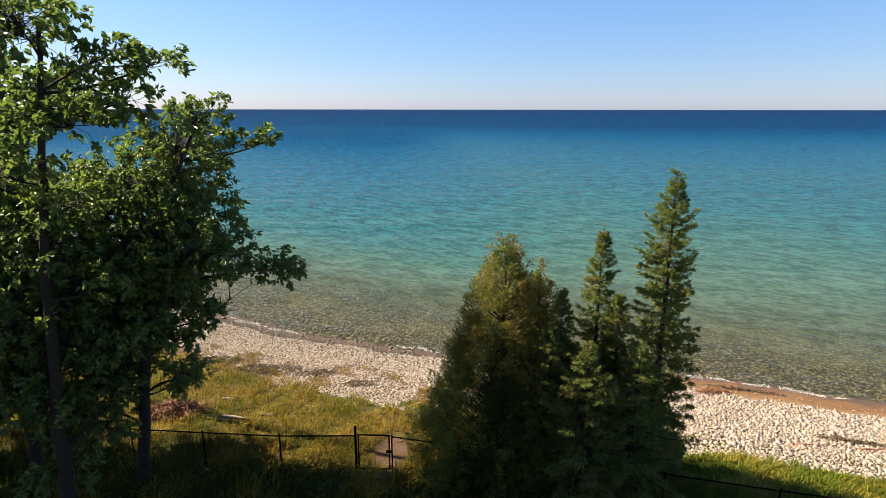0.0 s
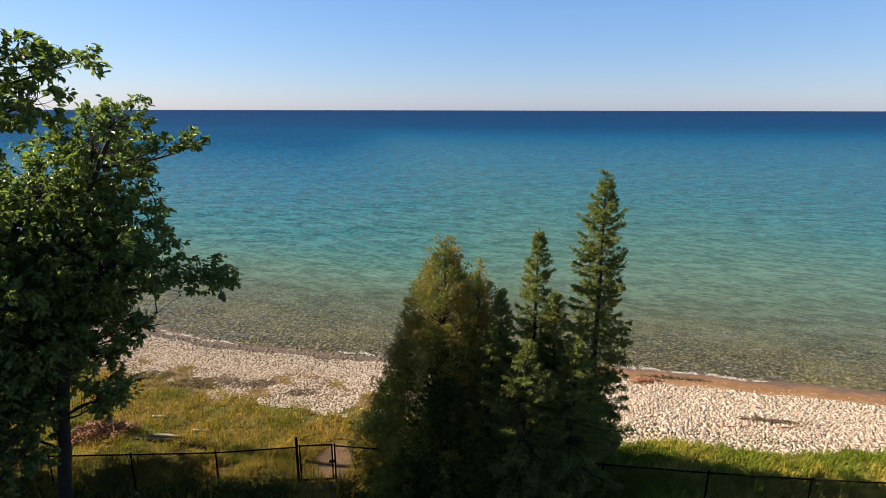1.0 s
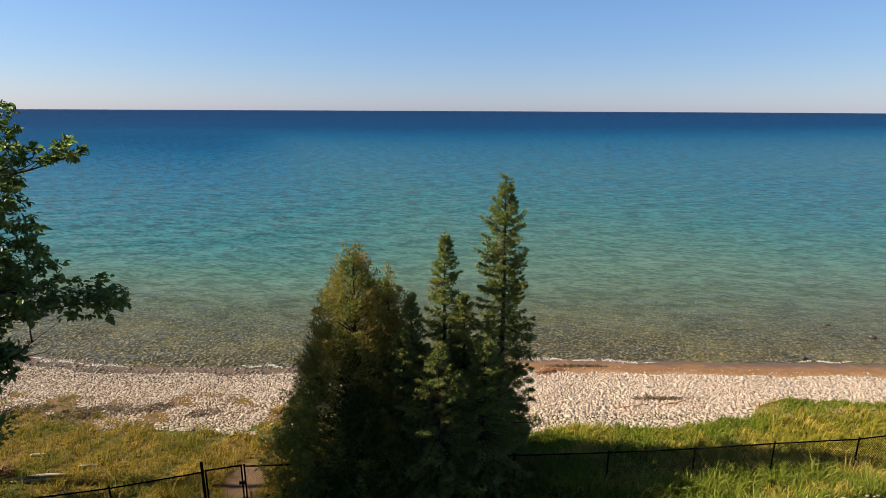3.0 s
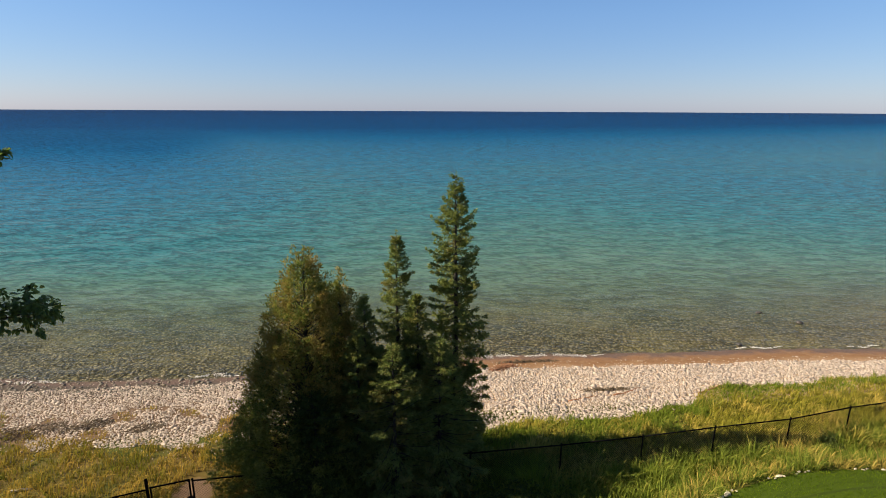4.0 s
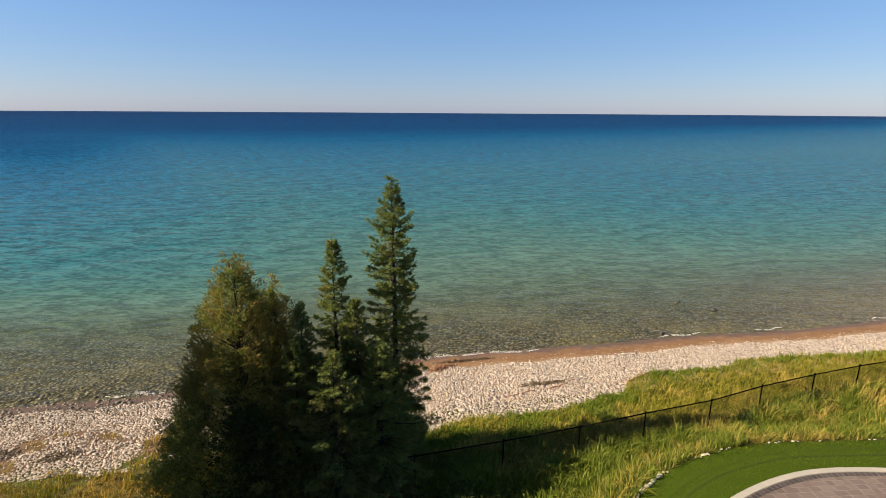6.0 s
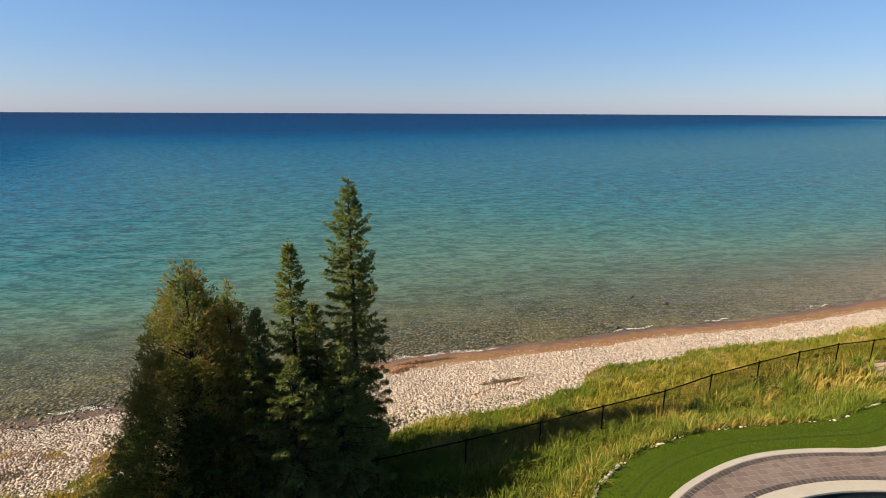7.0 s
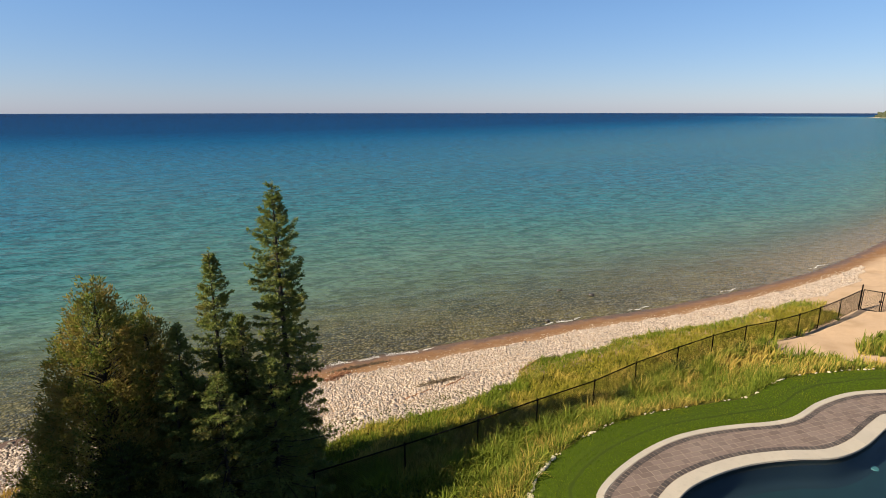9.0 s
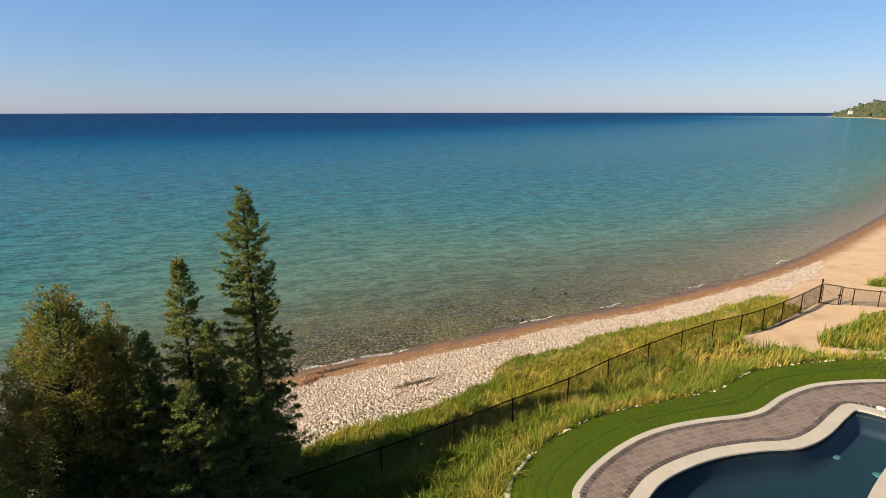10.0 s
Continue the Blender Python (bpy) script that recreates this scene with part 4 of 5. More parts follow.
LOBES_2 = [(-7.34, 11.6, 13.8, 1.27), (-6.16, 11.6, 13.18, 0.8), (-5.19, 11.6, 13.14, 0.6), (-5.67, 11.6, 12.43, 0.67), (-7.09, 11.6, 12.21, 1.07), (-8.05, 11.6, 12.32, 1.07), (-8.2, 11.6, 10.97, 1.13), (-8.15, 11.6, 9.41, 1.33),
           (-8.84, 11.6, 7.61, 1.2), (-8.49, 11.6, 5.5, 0.73), (-9.44, 11.6, 5.82, 0.93), (-9.3, 12.4, 4.4, 0.9), (-8.6, 13.2, 6.3, 1.0), (-7.6, 13.4, 5.2, 0.6), (-8.9, 12.2, 3.2, 0.8), (-8.0, 12.6, 4.3, 0.8), (-7.2, 11.6, 10.2, 0.8), (-6.6, 11.8, 8.6, 0.7), (-7.9, 11.8, 8.3, 1.0), (-9.6, 12.2, 7.0, 1.0), (-8.2, 12.4, 5.2, 0.9)]
FAR = 13.7 / 12.6
LOBES_1 = [(x * FAR, y * FAR, 12.2 + (z - 12.2) * FAR, r * FAR * 1.05) for x, y, z, r in LOBES_1 + [(-5.6, 12.6, 10.3, 1.0), (-5.9, 12.6, 9.4, 0.9), (-7.0, 12.6, 8.1, 1.0), (-7.35, 12.8, 6.9, 0.8), (-7.7, 12.9, 5.8, 0.65), (-7.1, 12.9, 6.2, 0.55), (-6.0, 12.8, 8.2, 0.8)]]
LOBES_1 += [(-5.49, 13.7, 6.84, 0.49), (-6.35, 13.7, 6.28, 0.6), (-5.95, 13.7, 5.34, 0.37), (-6.46, 13.7, 4.84, 0.37), (-6.5, 13.7, 7.18, 0.57), (-8.82, 13.7, 5.28, 0.57), (-9.52, 13.7, 4.62, 0.57)]
# deeper copies hidden behind the crown, added to shade ground near the gate
LOBES_1 += [(x * 1.17, y * 1.17, 12.2 + (z - 12.2) * 1.17, r) for x, y, z, r in LOBES_1 if r > 0.85 and x < -5.5]
tree_1 = broad_tree(ground_pose(-8.05, 13.7), [(-7.95, 13.7, 1.3), (-7.5, 13.7, 4.6), (-7.09, 13.7, 6.9), (-6.6, 13.7, 8.6), (-6.1, 13.7, 10.3), (-5.3, 13.7, 11.8)], LOBES_1, 11, "broad-leaved tree with spreading green crown, backlit, beside the fence", 0.60, 0.15)
broad_tree(ground_pose(-8.6, 11.6), [(-8.47, 11.6, 3.0), (-8.4, 11.6, 4.9), (-8.17, 11.6, 7.2), (-7.92, 11.6, 9.4), (-7.59, 11.6, 11.5), (-7.27, 11.6, 13.8)], LOBES_2, 12, "tall broad-leaved tree with open airy top, standing in shade", 0.52, 0.155)


def bare_branch(owner, paths):
    o = owner.matrix_basis.translation
    for p in paths:
        s = Soup()
        q = np.array(p) - np.array(o)
        s.tube(q, np.linspace(0.022, 0.005, len(q)), 5)
        put_mesh("bare_branch", s.mesh("bare_branch", True), MAT["bark"], owner)


bare_branch(tree_1, [[(-7.0, 13.7, 5.9), (-5.84, 13.7, 6.4), (-5.38, 13.75, 6.93), (-4.92, 13.7, 7.3), (-4.37, 13.7, 7.7)], [(-5.38, 13.75, 6.93), (-5.0, 13.8, 6.95), (-4.68, 13.8, 7.0)], [(-4.92, 13.7, 7.3), (-4.88, 13.6, 7.6), (-4.86, 13.6, 7.8)]])


def round_lobes(x, y, z0, z1, r, n, seed):
    rng = random.Random(seed)
    return [(x + rng.uniform(-r, r) * 0.8, y + rng.uniform(-r, r) * 0.8, z0 + (z1 - z0) * (i + 0.5) / n, rng.uniform(0.7, 1.25)) for i in range(n)]


for k, (x, y, h, r) in enumerate([(-16.8, 18.2, 15.5, 2.2), (-12.6, 16.7, 12.5, 2.0), (-20.5, 17.5, 16.5, 2.8), (-14.5, 13.0, 13.0, 2.6), (-11.5, 9.5, 12.0, 2.6), (-11.0, 14.0, 6.5, 1.5)]):
    b = ground_pose(x, y)
    broad_tree(b, [(x + 0.1, y, b[2] + h * 0.35), (x - 0.1, y + 0.1, b[2] + h * 0.7), (x, y, b[2] + h)], round_lobes(x, y, b[2] + 3.0, b[2] + h, r, 15, 40 + k), 20 + k, "broad-leaved tree in the dark grove beside the fence", 0.48, 0.31 if k != 5 else 0.22)

# shade caster: a high crown added to keep sun off the lower conifers
b = ground_pose(-15.5, 21.5)
broad_tree(b, [(-15.4, 21.5, b[2] + 7), (-15.6, 21.6, b[2] + 14), (-15.5, 21.5, b[2] + 18)], round_lobes(-15.5, 21.5, 15.0, 19.3, 1.8, 10, 61), 27, "very tall broad-leaved tree added behind the grove to shade the conifers", 0.7, 0.24)
spruce_tree(7.12, 14.29, 10.82, 1.12, 31, "tall slender spruce at the edge of the beach", full=0.46)
spruce_tree(5.30, 14.55, 9.12, 1.26, 32, "narrow young spruce among the cedars", full=0.80)
spruce_tree(4.09, 14.03, 7.46, 1.00, 33, "small dark spruce in front of the cedars")
cedar(2.49, 14.40, 9.10, 3.05, 34, "bushy cedar with bronzed foliage beside the gate", 1.08)
cedar(3.58, 14.87, 8.00, 2.1, 35, "bronzed cedar standing close among other conifers", 1.0)
spruce_tree(5.63, 13.82, 7.35, 1.31, 36, "spruce with drooping boughs standing close beside the tall spruce")
spruce_tree(3.58, 13.14, 6.80, 1.05, 41, "young green spruce standing before the cedars")
# made-up filler, set here only to broaden the tall spruce's cast shadow
spruce_tree(7.15, 14.70, 4.30, 1.35, 42, "low filler spruce added at the foot of the tall spruce to widen its shadow", sprays=8)
spruce_tree(5.87, 12.77, 6.30, 1.70, 37, "broad spruce in deep shade beside the fence", sprays=8)
spruce_tree(4.40, 12.50, 6.50, 1.75, 38, "dark spruce in deep shade beside the fence", sprays=8)
# filler tree whose leaf colour already carries the shade
spruce_tree(2.30, 12.95, 5.40, 1.85, 43, "low filler spruce near the gate, leaves coloured dark for shade", leaf="shade_shrub", sprays=7)



# ---- beach stones ----
PHI = (1 + 5 ** 0.5) / 2
ICO_V = np.array([(-1, PHI, 0), (1, PHI, 0), (-1, -PHI, 0), (1, -PHI, 0), (0, -1, PHI), (0, 1, PHI), (0, -1, -PHI), (0, 1, -PHI), (PHI, 0, -1), (PHI, 0, 1), (-PHI, 0, -1), (-PHI, 0, 1)]) / math.sqrt(1 + PHI * PHI)
ICO_F = np.array([(0, 11, 5), (0, 5, 1), (0, 1, 7), (0, 7, 10), (0, 10, 11), (1, 5, 9), (5, 11, 4), (11, 10, 2), (10, 7, 6), (7, 1, 8), (3, 9, 4), (3, 4, 2), (3, 2, 6), (3, 6, 8), (3, 8, 9), (4, 9, 5), (2, 4, 11), (6, 2, 10), (8, 6, 7), (9, 8, 1)])


BOX_V = np.array([(x, y, z) for x in (-1, 1) for y in (-1, 1) for z in (-1, 1)]) * 0.62
BOX_F = np.array([(0, 1, 3), (0, 3, 2), (4, 6, 7), (4, 7, 5), (0, 4, 5), (0, 5, 1), (2, 3, 7), (2, 7, 6), (0, 2, 6), (0, 6, 4), (1, 5, 7), (1, 7, 3)])


def pebbles(P, size, rng, squash=0.6, small=False, tilt=0.3):
    """Rounded stones at P, flattened, turned and jolted at random."""
    n = len(P)
    unit_v, unit_f = (BOX_V, BOX_F) if small else (ICO_V, ICO_F)
    m = len(unit_v)
    v = unit_v[None] * (1 + rng.normal(0, 0.15 if small else 0.10, (n, m, 1)))
    v = v * np.stack([size * rng.uniform(0.8, 1.35, n), size * rng.uniform(0.7, 1.0, n), size * squash * rng.uniform(0.7, 1.2, n)], 1)[:, None]
    a, b = rng.uniform(0, 6.283, n), rng.normal(0, tilt, n)
    ca, sa, cb, sb = np.cos(a), np.sin(a), np.cos(b), np.sin(b)
    x, y, z = v[..., 0], v[..., 1], v[..., 2]
    x, z = x * cb[:, None] + z * sb[:, None], z * cb[:, None] - x * sb[:, None]
    x, y = x * ca[:, None] - y * sa[:, None], x * sa[:, None] + y * ca[:, None]
    v = np.stack([x, y, z], -1) + P[:, None]
    f = unit_f[None] + (np.arange(n) * m)[:, None, None]
    return v.reshape(-1, 3), f.reshape(-1, 3)


def scatter(x0, x1, y0, y1, step, rng):
    X, Y = np.meshgrid(np.arange(x0, x1, step), np.arange(y0, y1, step))
    return X.ravel() + rng.uniform(-0.5, 0.5, X.size) * step, Y.ravel() + rng.uniform(-0.5, 0.5, X.size) * step


def soft_noise(x, y, s, seed=0.0):
    """Smooth uneven values round 0, drifting over about s metres."""
    a = np.sin(x / s * 1.7 + seed) * np.cos(y / s * 1.3 - seed * 2) + 0.6 * np.sin(x / s * 3.1 - y / s * 2.3 + seed * 3) + 0.4 * np.cos(x / s * 5.3 + y / s * 4.7 + seed)
    return a / 2.0


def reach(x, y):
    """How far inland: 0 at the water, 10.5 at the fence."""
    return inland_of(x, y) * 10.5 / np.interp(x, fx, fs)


STONE_TOP = ([-16, -11, -9, -7.5, -5, -2, 0, 8, 12, 15, 17, 20, 23, 27, 31, 36, 41, 46, 51, 54], [4.2, 3.9, 3.95, 4.3, 5.6, 6.3, 6.5, 7.0, 7.2, 7.4, 6.6, 5.4, 5.6, 5.6, 5.8, 6.0, 6.2, 5.6, 4.0, 2.5])
STONE_LOW = ([-16, -4, 4, 9, 13, 20, 26, 31, 38, 44, 52, 54], [1.0, 0.7, 0.7, 1.5, 1.8, 2.0, 2.3, 2.5, 2.7, 2.8, 2.6, 2.6])


def build_beach():
    rng = np.random.default_rng(5)
    x, y = scatter(-16, 54, 3, 32, 0.085, rng)
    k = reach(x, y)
    lo = np.interp(x, *STONE_LOW) + 0.25 * soft_noise(x, y, 1.1, 1)
    hi = np.interp(x, *STONE_TOP) + 0.5 * soft_noise(x, y, 1.6, 2)
    thin = np.where(x < 1, np.clip(1.2 - 2.6 * np.maximum(0, soft_noise(x, y, 1.5, 4) + 0.25 * soft_noise(x, y, 0.4, 1) - 0.0) * (k > 3.0), 0.05, 1), 1.0)
    ok = (k > lo) & (k < hi) & (rng.uniform(0, 1, len(x)) < thin)
    stray = (k > lo - 0.9) & (k < hi + np.where(x < 2, 1.0, 0.15)) & ~ok & (rng.uniform(0, 1, len(x)) < 0.09)
    x, y = x[ok | stray], y[ok | stray]
    z = height(x, y) + 0.015
    size = np.interp(x, [-4, 4], [0.80, 1.0]) * np.where(stray[ok | stray], 0.028, 0.049) * rng.lognormal(0, 0.32, len(x))
    P = np.stack([x, y, z], 1)
    near = np.nonzero((x > 9.0) & (x < 10.4) & (y > 15.2) & (y < 18.0))[0][:290]
    rest = np.ones(len(x), bool)
    rest[near] = False
    v, f = pebbles(P[rest], size[rest] * 1.12, rng, np.interp(P[rest][:, 0], [-2, 5], [0.30, 0.42]), True, 0.2)
    beach = tagged(put_mesh("beach_stones", mesh_of("beach_stones", v, f, True), MAT["stone"]), "bank of rounded pale stones along the water", "stones", kind="stuff")
    kinds = []
    for i in range(8):
        v, f = pebbles(np.zeros((1, 3)), np.array([0.07]), rng)
        me = mesh_of("stone", v, f, True)
        me.materials.append(MAT["stone_one"])
        kinds.append(me)
    for i in near:
        m = pose(*P[i], 0, 0, random.uniform(0, 360)) @ Matrix.Scale(size[i] / 0.07, 4)
        put_mesh("stone", kinds[i % 8], None, beach, at=m)
    # stones at and below the water's edge
    x, y = scatter(-16, 50, 8, 40, 0.27, rng)
    k = inland_of(x, y)
    ok = (k < np.interp(x, [3, 9], [1.4, -0.4])) & (k > -9) & (rng.uniform(0, 1, len(x)) < np.interp(k, [-9, -3, 0.3], [0.35, 0.8, 0.9]))
    x, y = x[ok], y[ok]
    v, f = pebbles(np.stack([x, y, height(x, y) + 0.0], 1), np.clip(0.075 * rng.lognormal(0, 0.35, len(x)), 0.03, 0.13), rng, 0.5, True)
    tagged(put_mesh("shallow_stones", mesh_of("shallow_stones", v, f, True), MAT["wet_stone"]), "dark wet stones in the shallows", "stones", kind="stuff")


build_beach()


# ---- grasses ----
def tufts(name, x, y, per, tall, width, material, label, seed, lean=0.5, spread=0.10, wind=(0.25, -0.1)):
    rng = np.random.default_rng(seed)
    n = len(x)
    z = height(x, y)
    th = tall if isinstance(tall, np.ndarray) else np.full(n, tall)
    X, Y, Z, H = (np.repeat(a, per) for a in (x, y, z, th))
    m = n * per
    a = rng.uniform(0, 6.283, m)
    r = spread * np.sqrt(rng.uniform(0, 1, m))
    base = np.stack([X + r * np.cos(a), Y + r * np.sin(a), Z - 0.02], 1)
    h = H * rng.uniform(0.5, 1.15, m)
    out = np.stack([np.cos(a), np.sin(a)], 1) * (lean * rng.uniform(0.1, 1.0, m))[:, None] + np.array(wind) * (1 + 1.2 * soft_noise(X, Y, 0.8, seed))[:, None] + 0.3 * np.stack([soft_noise(X, Y, 0.6, seed + 1), soft_noise(X, Y, 0.7, seed + 2)], 1) + rng.normal(0, 0.12, (m, 2))
    b = rng.uniform(0, 6.283, m)
    w = np.stack([np.cos(b), np.sin(b), np.zeros(m)], 1) * (width * rng.uniform(0.6, 1.2, m) / 2)[:, None]
    mid = base + np.c_[out * (h * 0.35)[:, None], h * 0.62]
    tip = base + np.c_[out * h[:, None], h * np.clip(1.0 - 0.25 * np.linalg.norm(out, axis=1), 0.4, 1)]
    v = np.stack([base - w, base + w, mid - w * 0.75, mid + w * 0.75, tip], 1).reshape(-1, 3)
    k = np.arange(m)[:, None] * 5
    t = np.concatenate([k + [0, 1, 3], k + [0, 3, 2], k + [2, 3, 4]])
    return tagged(put_mesh(name, mesh_of(name, v, t), material), label, "grass", kind="stuff")


def off_lists(x, y):
    return side_distance(x, y, LAWN), side_edge(x, y, PATH_SAND)


def build_grass():
    rng = np.random.default_rng(8)
    x, y = scatter(6.5, 62, -6, 18, 0.155, rng)
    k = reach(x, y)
    ld, pd = off_lists(x, y)
    hi = np.interp(x, *STONE_TOP) + 0.35 * soft_noise(x, y, 1.6, 2) + 0.15 * soft_noise(x, y, 0.5, 5)
    hi = np.where(x > 38.5, 10.3 + 0.5 * soft_noise(x, y, 1.5, 3), hi)
    ok = (k > hi) & (ld < -0.08) & (pd > 0.05 + 0.3 * soft_noise(x, y, 0.8, 7) + 0.45 * soft_noise(x, y, 0.25, 2)) & (k < 26)
    ok &= ~((x > 36.5) & (x < 44) & (y > 0.2) & (y < 6) & (k < 14.5 + soft_noise(x, y, 1, 1)))
    x, y, k = x[ok], y[ok], k[ok]
    tall = np.interp(k, [5, 8, 10.5, 12, 20], [0.26, 0.36, 0.5, 0.55, 0.5]) * (0.85 + 0.35 * soft_noise(x, y, 1.3, 9) + 0.4 * soft_noise(x, y, 0.38, 5)) * rng.uniform(0.3, 1.3, len(x))
    by_fence = np.abs(y - np.interp(x, fx, [p[1] for p in FENCE]) + 0.45)
    tall = tall + 0.42 * np.exp(-(by_fence / 0.45) ** 2) * (x < 37) * (0.7 + 0.6 * soft_noise(x, y, 0.6, 3))
    near = x < 24
    low = k < np.interp(x, *STONE_TOP) + np.interp(x, [9, 14], [1.7, 0.8]) + 0.5 * soft_noise(x, y, 0.9, 4)
    low &= x < 33
    edge = low.copy()
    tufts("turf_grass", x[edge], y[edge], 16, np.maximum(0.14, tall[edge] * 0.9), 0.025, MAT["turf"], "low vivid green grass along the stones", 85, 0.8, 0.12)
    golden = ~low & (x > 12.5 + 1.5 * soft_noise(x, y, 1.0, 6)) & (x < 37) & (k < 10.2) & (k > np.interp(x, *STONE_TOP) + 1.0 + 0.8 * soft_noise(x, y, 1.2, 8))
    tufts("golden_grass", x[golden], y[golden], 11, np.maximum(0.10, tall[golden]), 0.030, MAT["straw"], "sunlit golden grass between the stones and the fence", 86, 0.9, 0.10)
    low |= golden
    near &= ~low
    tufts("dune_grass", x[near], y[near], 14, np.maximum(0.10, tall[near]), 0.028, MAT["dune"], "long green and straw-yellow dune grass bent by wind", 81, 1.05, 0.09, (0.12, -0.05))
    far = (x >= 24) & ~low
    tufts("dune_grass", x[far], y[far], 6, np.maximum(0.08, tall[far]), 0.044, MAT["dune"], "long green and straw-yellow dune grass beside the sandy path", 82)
    # rough grass by the left-hand fence
    x, y = scatter(-17, 6.5, 8, 27, 0.15, rng)
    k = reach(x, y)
    hi = np.interp(x, *STONE_TOP) + 0.9 * soft_noise(x, y, 1.4, 2)
    gp = np.hypot((x + 0.9) / 0.75, (y - 15.6) / 1.3)
    patchy = (k > 3.0) & (soft_noise(x, y, 1.5, 4) > 0.32)
    ok = ((k > hi - 0.2) | patchy) & (gp > 0.9 + 0.25 * soft_noise(x, y, 0.7, 3)) & (rng.uniform(0, 1, len(x)) < 0.8 + 0.5 * soft_noise(x, y, 0.55, 8))
    x, y, k = x[ok], y[ok], k[ok]
    tall = np.interp(k, [4, 8, 10, 11.5, 14], [0.14, 0.22, 0.30, 0.42, 0.45]) * rng.uniform(0.5, 1.4, len(x)) * (1.0 + 0.7 * soft_noise(x, y, 0.7, 6))
    tufts("rough_grass", x, y, 7, np.maximum(0.07, tall * 1.3), 0.023, MAT["rough"], "short dry yellow-green grass behind the stones", 83, 0.7, 0.12)
    # lawn
    x, y = scatter(9, 33, -3, 9, 0.075, rng)
    ld = side_distance(x, y, LAWN)
    pd = side_distance(x, y, PATIO_OUT)
    # the mower's wheels have pressed the blades down
    wheel = np.abs(ld - 1.02 + 0.08 * soft_noise(x, y, 2.0, 3)) < 0.065
    wheel |= (np.abs(ld - 0.70 + 0.08 * soft_noise(x, y, 2.0, 3)) < 0.03) & (soft_noise(x, y, 1.2, 5) > 0)
    ok = (ld > 0.0) & (pd < -0.02) & ~wheel
    x, y = x[ok], y[ok]
    tufts("lawn_grass", x, y, 4, 0.065, 0.016, MAT["lawnblade"], "short mown green lawn round the pool walk", 84, 0.5, 0.05, (0, 0))


build_grass()


def build_shade_undergrowth():
    """An added leafy tangle behind the fence, its dark leaves standing in for shade."""
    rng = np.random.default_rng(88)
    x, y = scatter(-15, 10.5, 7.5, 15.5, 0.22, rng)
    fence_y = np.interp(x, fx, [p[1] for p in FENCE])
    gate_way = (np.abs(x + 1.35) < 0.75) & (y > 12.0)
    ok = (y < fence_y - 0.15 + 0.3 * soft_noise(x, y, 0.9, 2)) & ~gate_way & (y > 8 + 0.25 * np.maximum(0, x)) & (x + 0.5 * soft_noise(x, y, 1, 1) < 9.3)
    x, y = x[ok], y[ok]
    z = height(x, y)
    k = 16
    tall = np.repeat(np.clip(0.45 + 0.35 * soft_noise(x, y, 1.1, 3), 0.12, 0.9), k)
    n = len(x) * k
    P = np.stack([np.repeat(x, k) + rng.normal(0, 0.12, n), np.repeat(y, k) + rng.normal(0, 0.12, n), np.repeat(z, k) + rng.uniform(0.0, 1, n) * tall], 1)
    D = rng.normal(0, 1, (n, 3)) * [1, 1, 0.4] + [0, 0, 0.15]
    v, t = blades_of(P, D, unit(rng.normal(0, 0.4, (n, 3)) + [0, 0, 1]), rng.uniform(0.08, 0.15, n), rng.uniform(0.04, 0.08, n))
    tagged(put_mesh("undergrowth", mesh_of("undergrowth", v, t), MAT["shade_shrub"]), "low leafy undergrowth behind the fence, coloured dark to stand in for deep shade", "undergrowth", kind="stuff")


build_shade_undergrowth()


def shrub(x, y, r, tall, seed, label, n=26):
    rng = np.random.default_rng(seed)
    sh = thing("shrub", pose(x, y, z_at(x, y) - 0.03), label=label, category="shrub")
    s = Soup()
    P, D = [], []
    for _ in range(n):
        a, q = rng.uniform(0, 6.283), rng.uniform(0.2, 1)
        tip = np.array([r * q * math.cos(a), r * q * math.sin(a), tall * rng.uniform(0.5, 1.0) * (1.15 - 0.5 * q)])
        s.tube([(0, 0, 0), tip * [0.4, 0.4, 0.6], tip], [0.012, 0.008, 0.003], 3, False)
        k = 45
        f = rng.uniform(0.3, 1, k)[:, None]
        P.append(tip * f + rng.normal(0, 0.07, (k, 3))), D.append(rng.normal(0, 1, (k, 3)) + unit(tip))
    P, D = np.concatenate(P), np.concatenate(D)
    v, t = blades_of(P, D, unit(rng.normal(0, 0.5, P.shape) + [0, 0, 1]), rng.uniform(0.05, 0.1, len(P)), rng.uniform(0.03, 0.05, len(P)))
    tagged(put_mesh("stem", s.mesh("stem"), MAT["bark"], sh), kind="stuff")
    put_mesh("foliage", mesh_of("foliage", v, t), MAT["shade_shrub"], sh)


shrub(22.3, 8.2, 0.6, 0.8, 71, "low dark green shrub against the fence")
shrub(18.6, 8.9, 0.45, 0.55, 72, "small dark green shrub against the fence")
shrub(26.6, 7.0, 0.45, 0.55, 73, "small green shrub in dune grass by the fence")


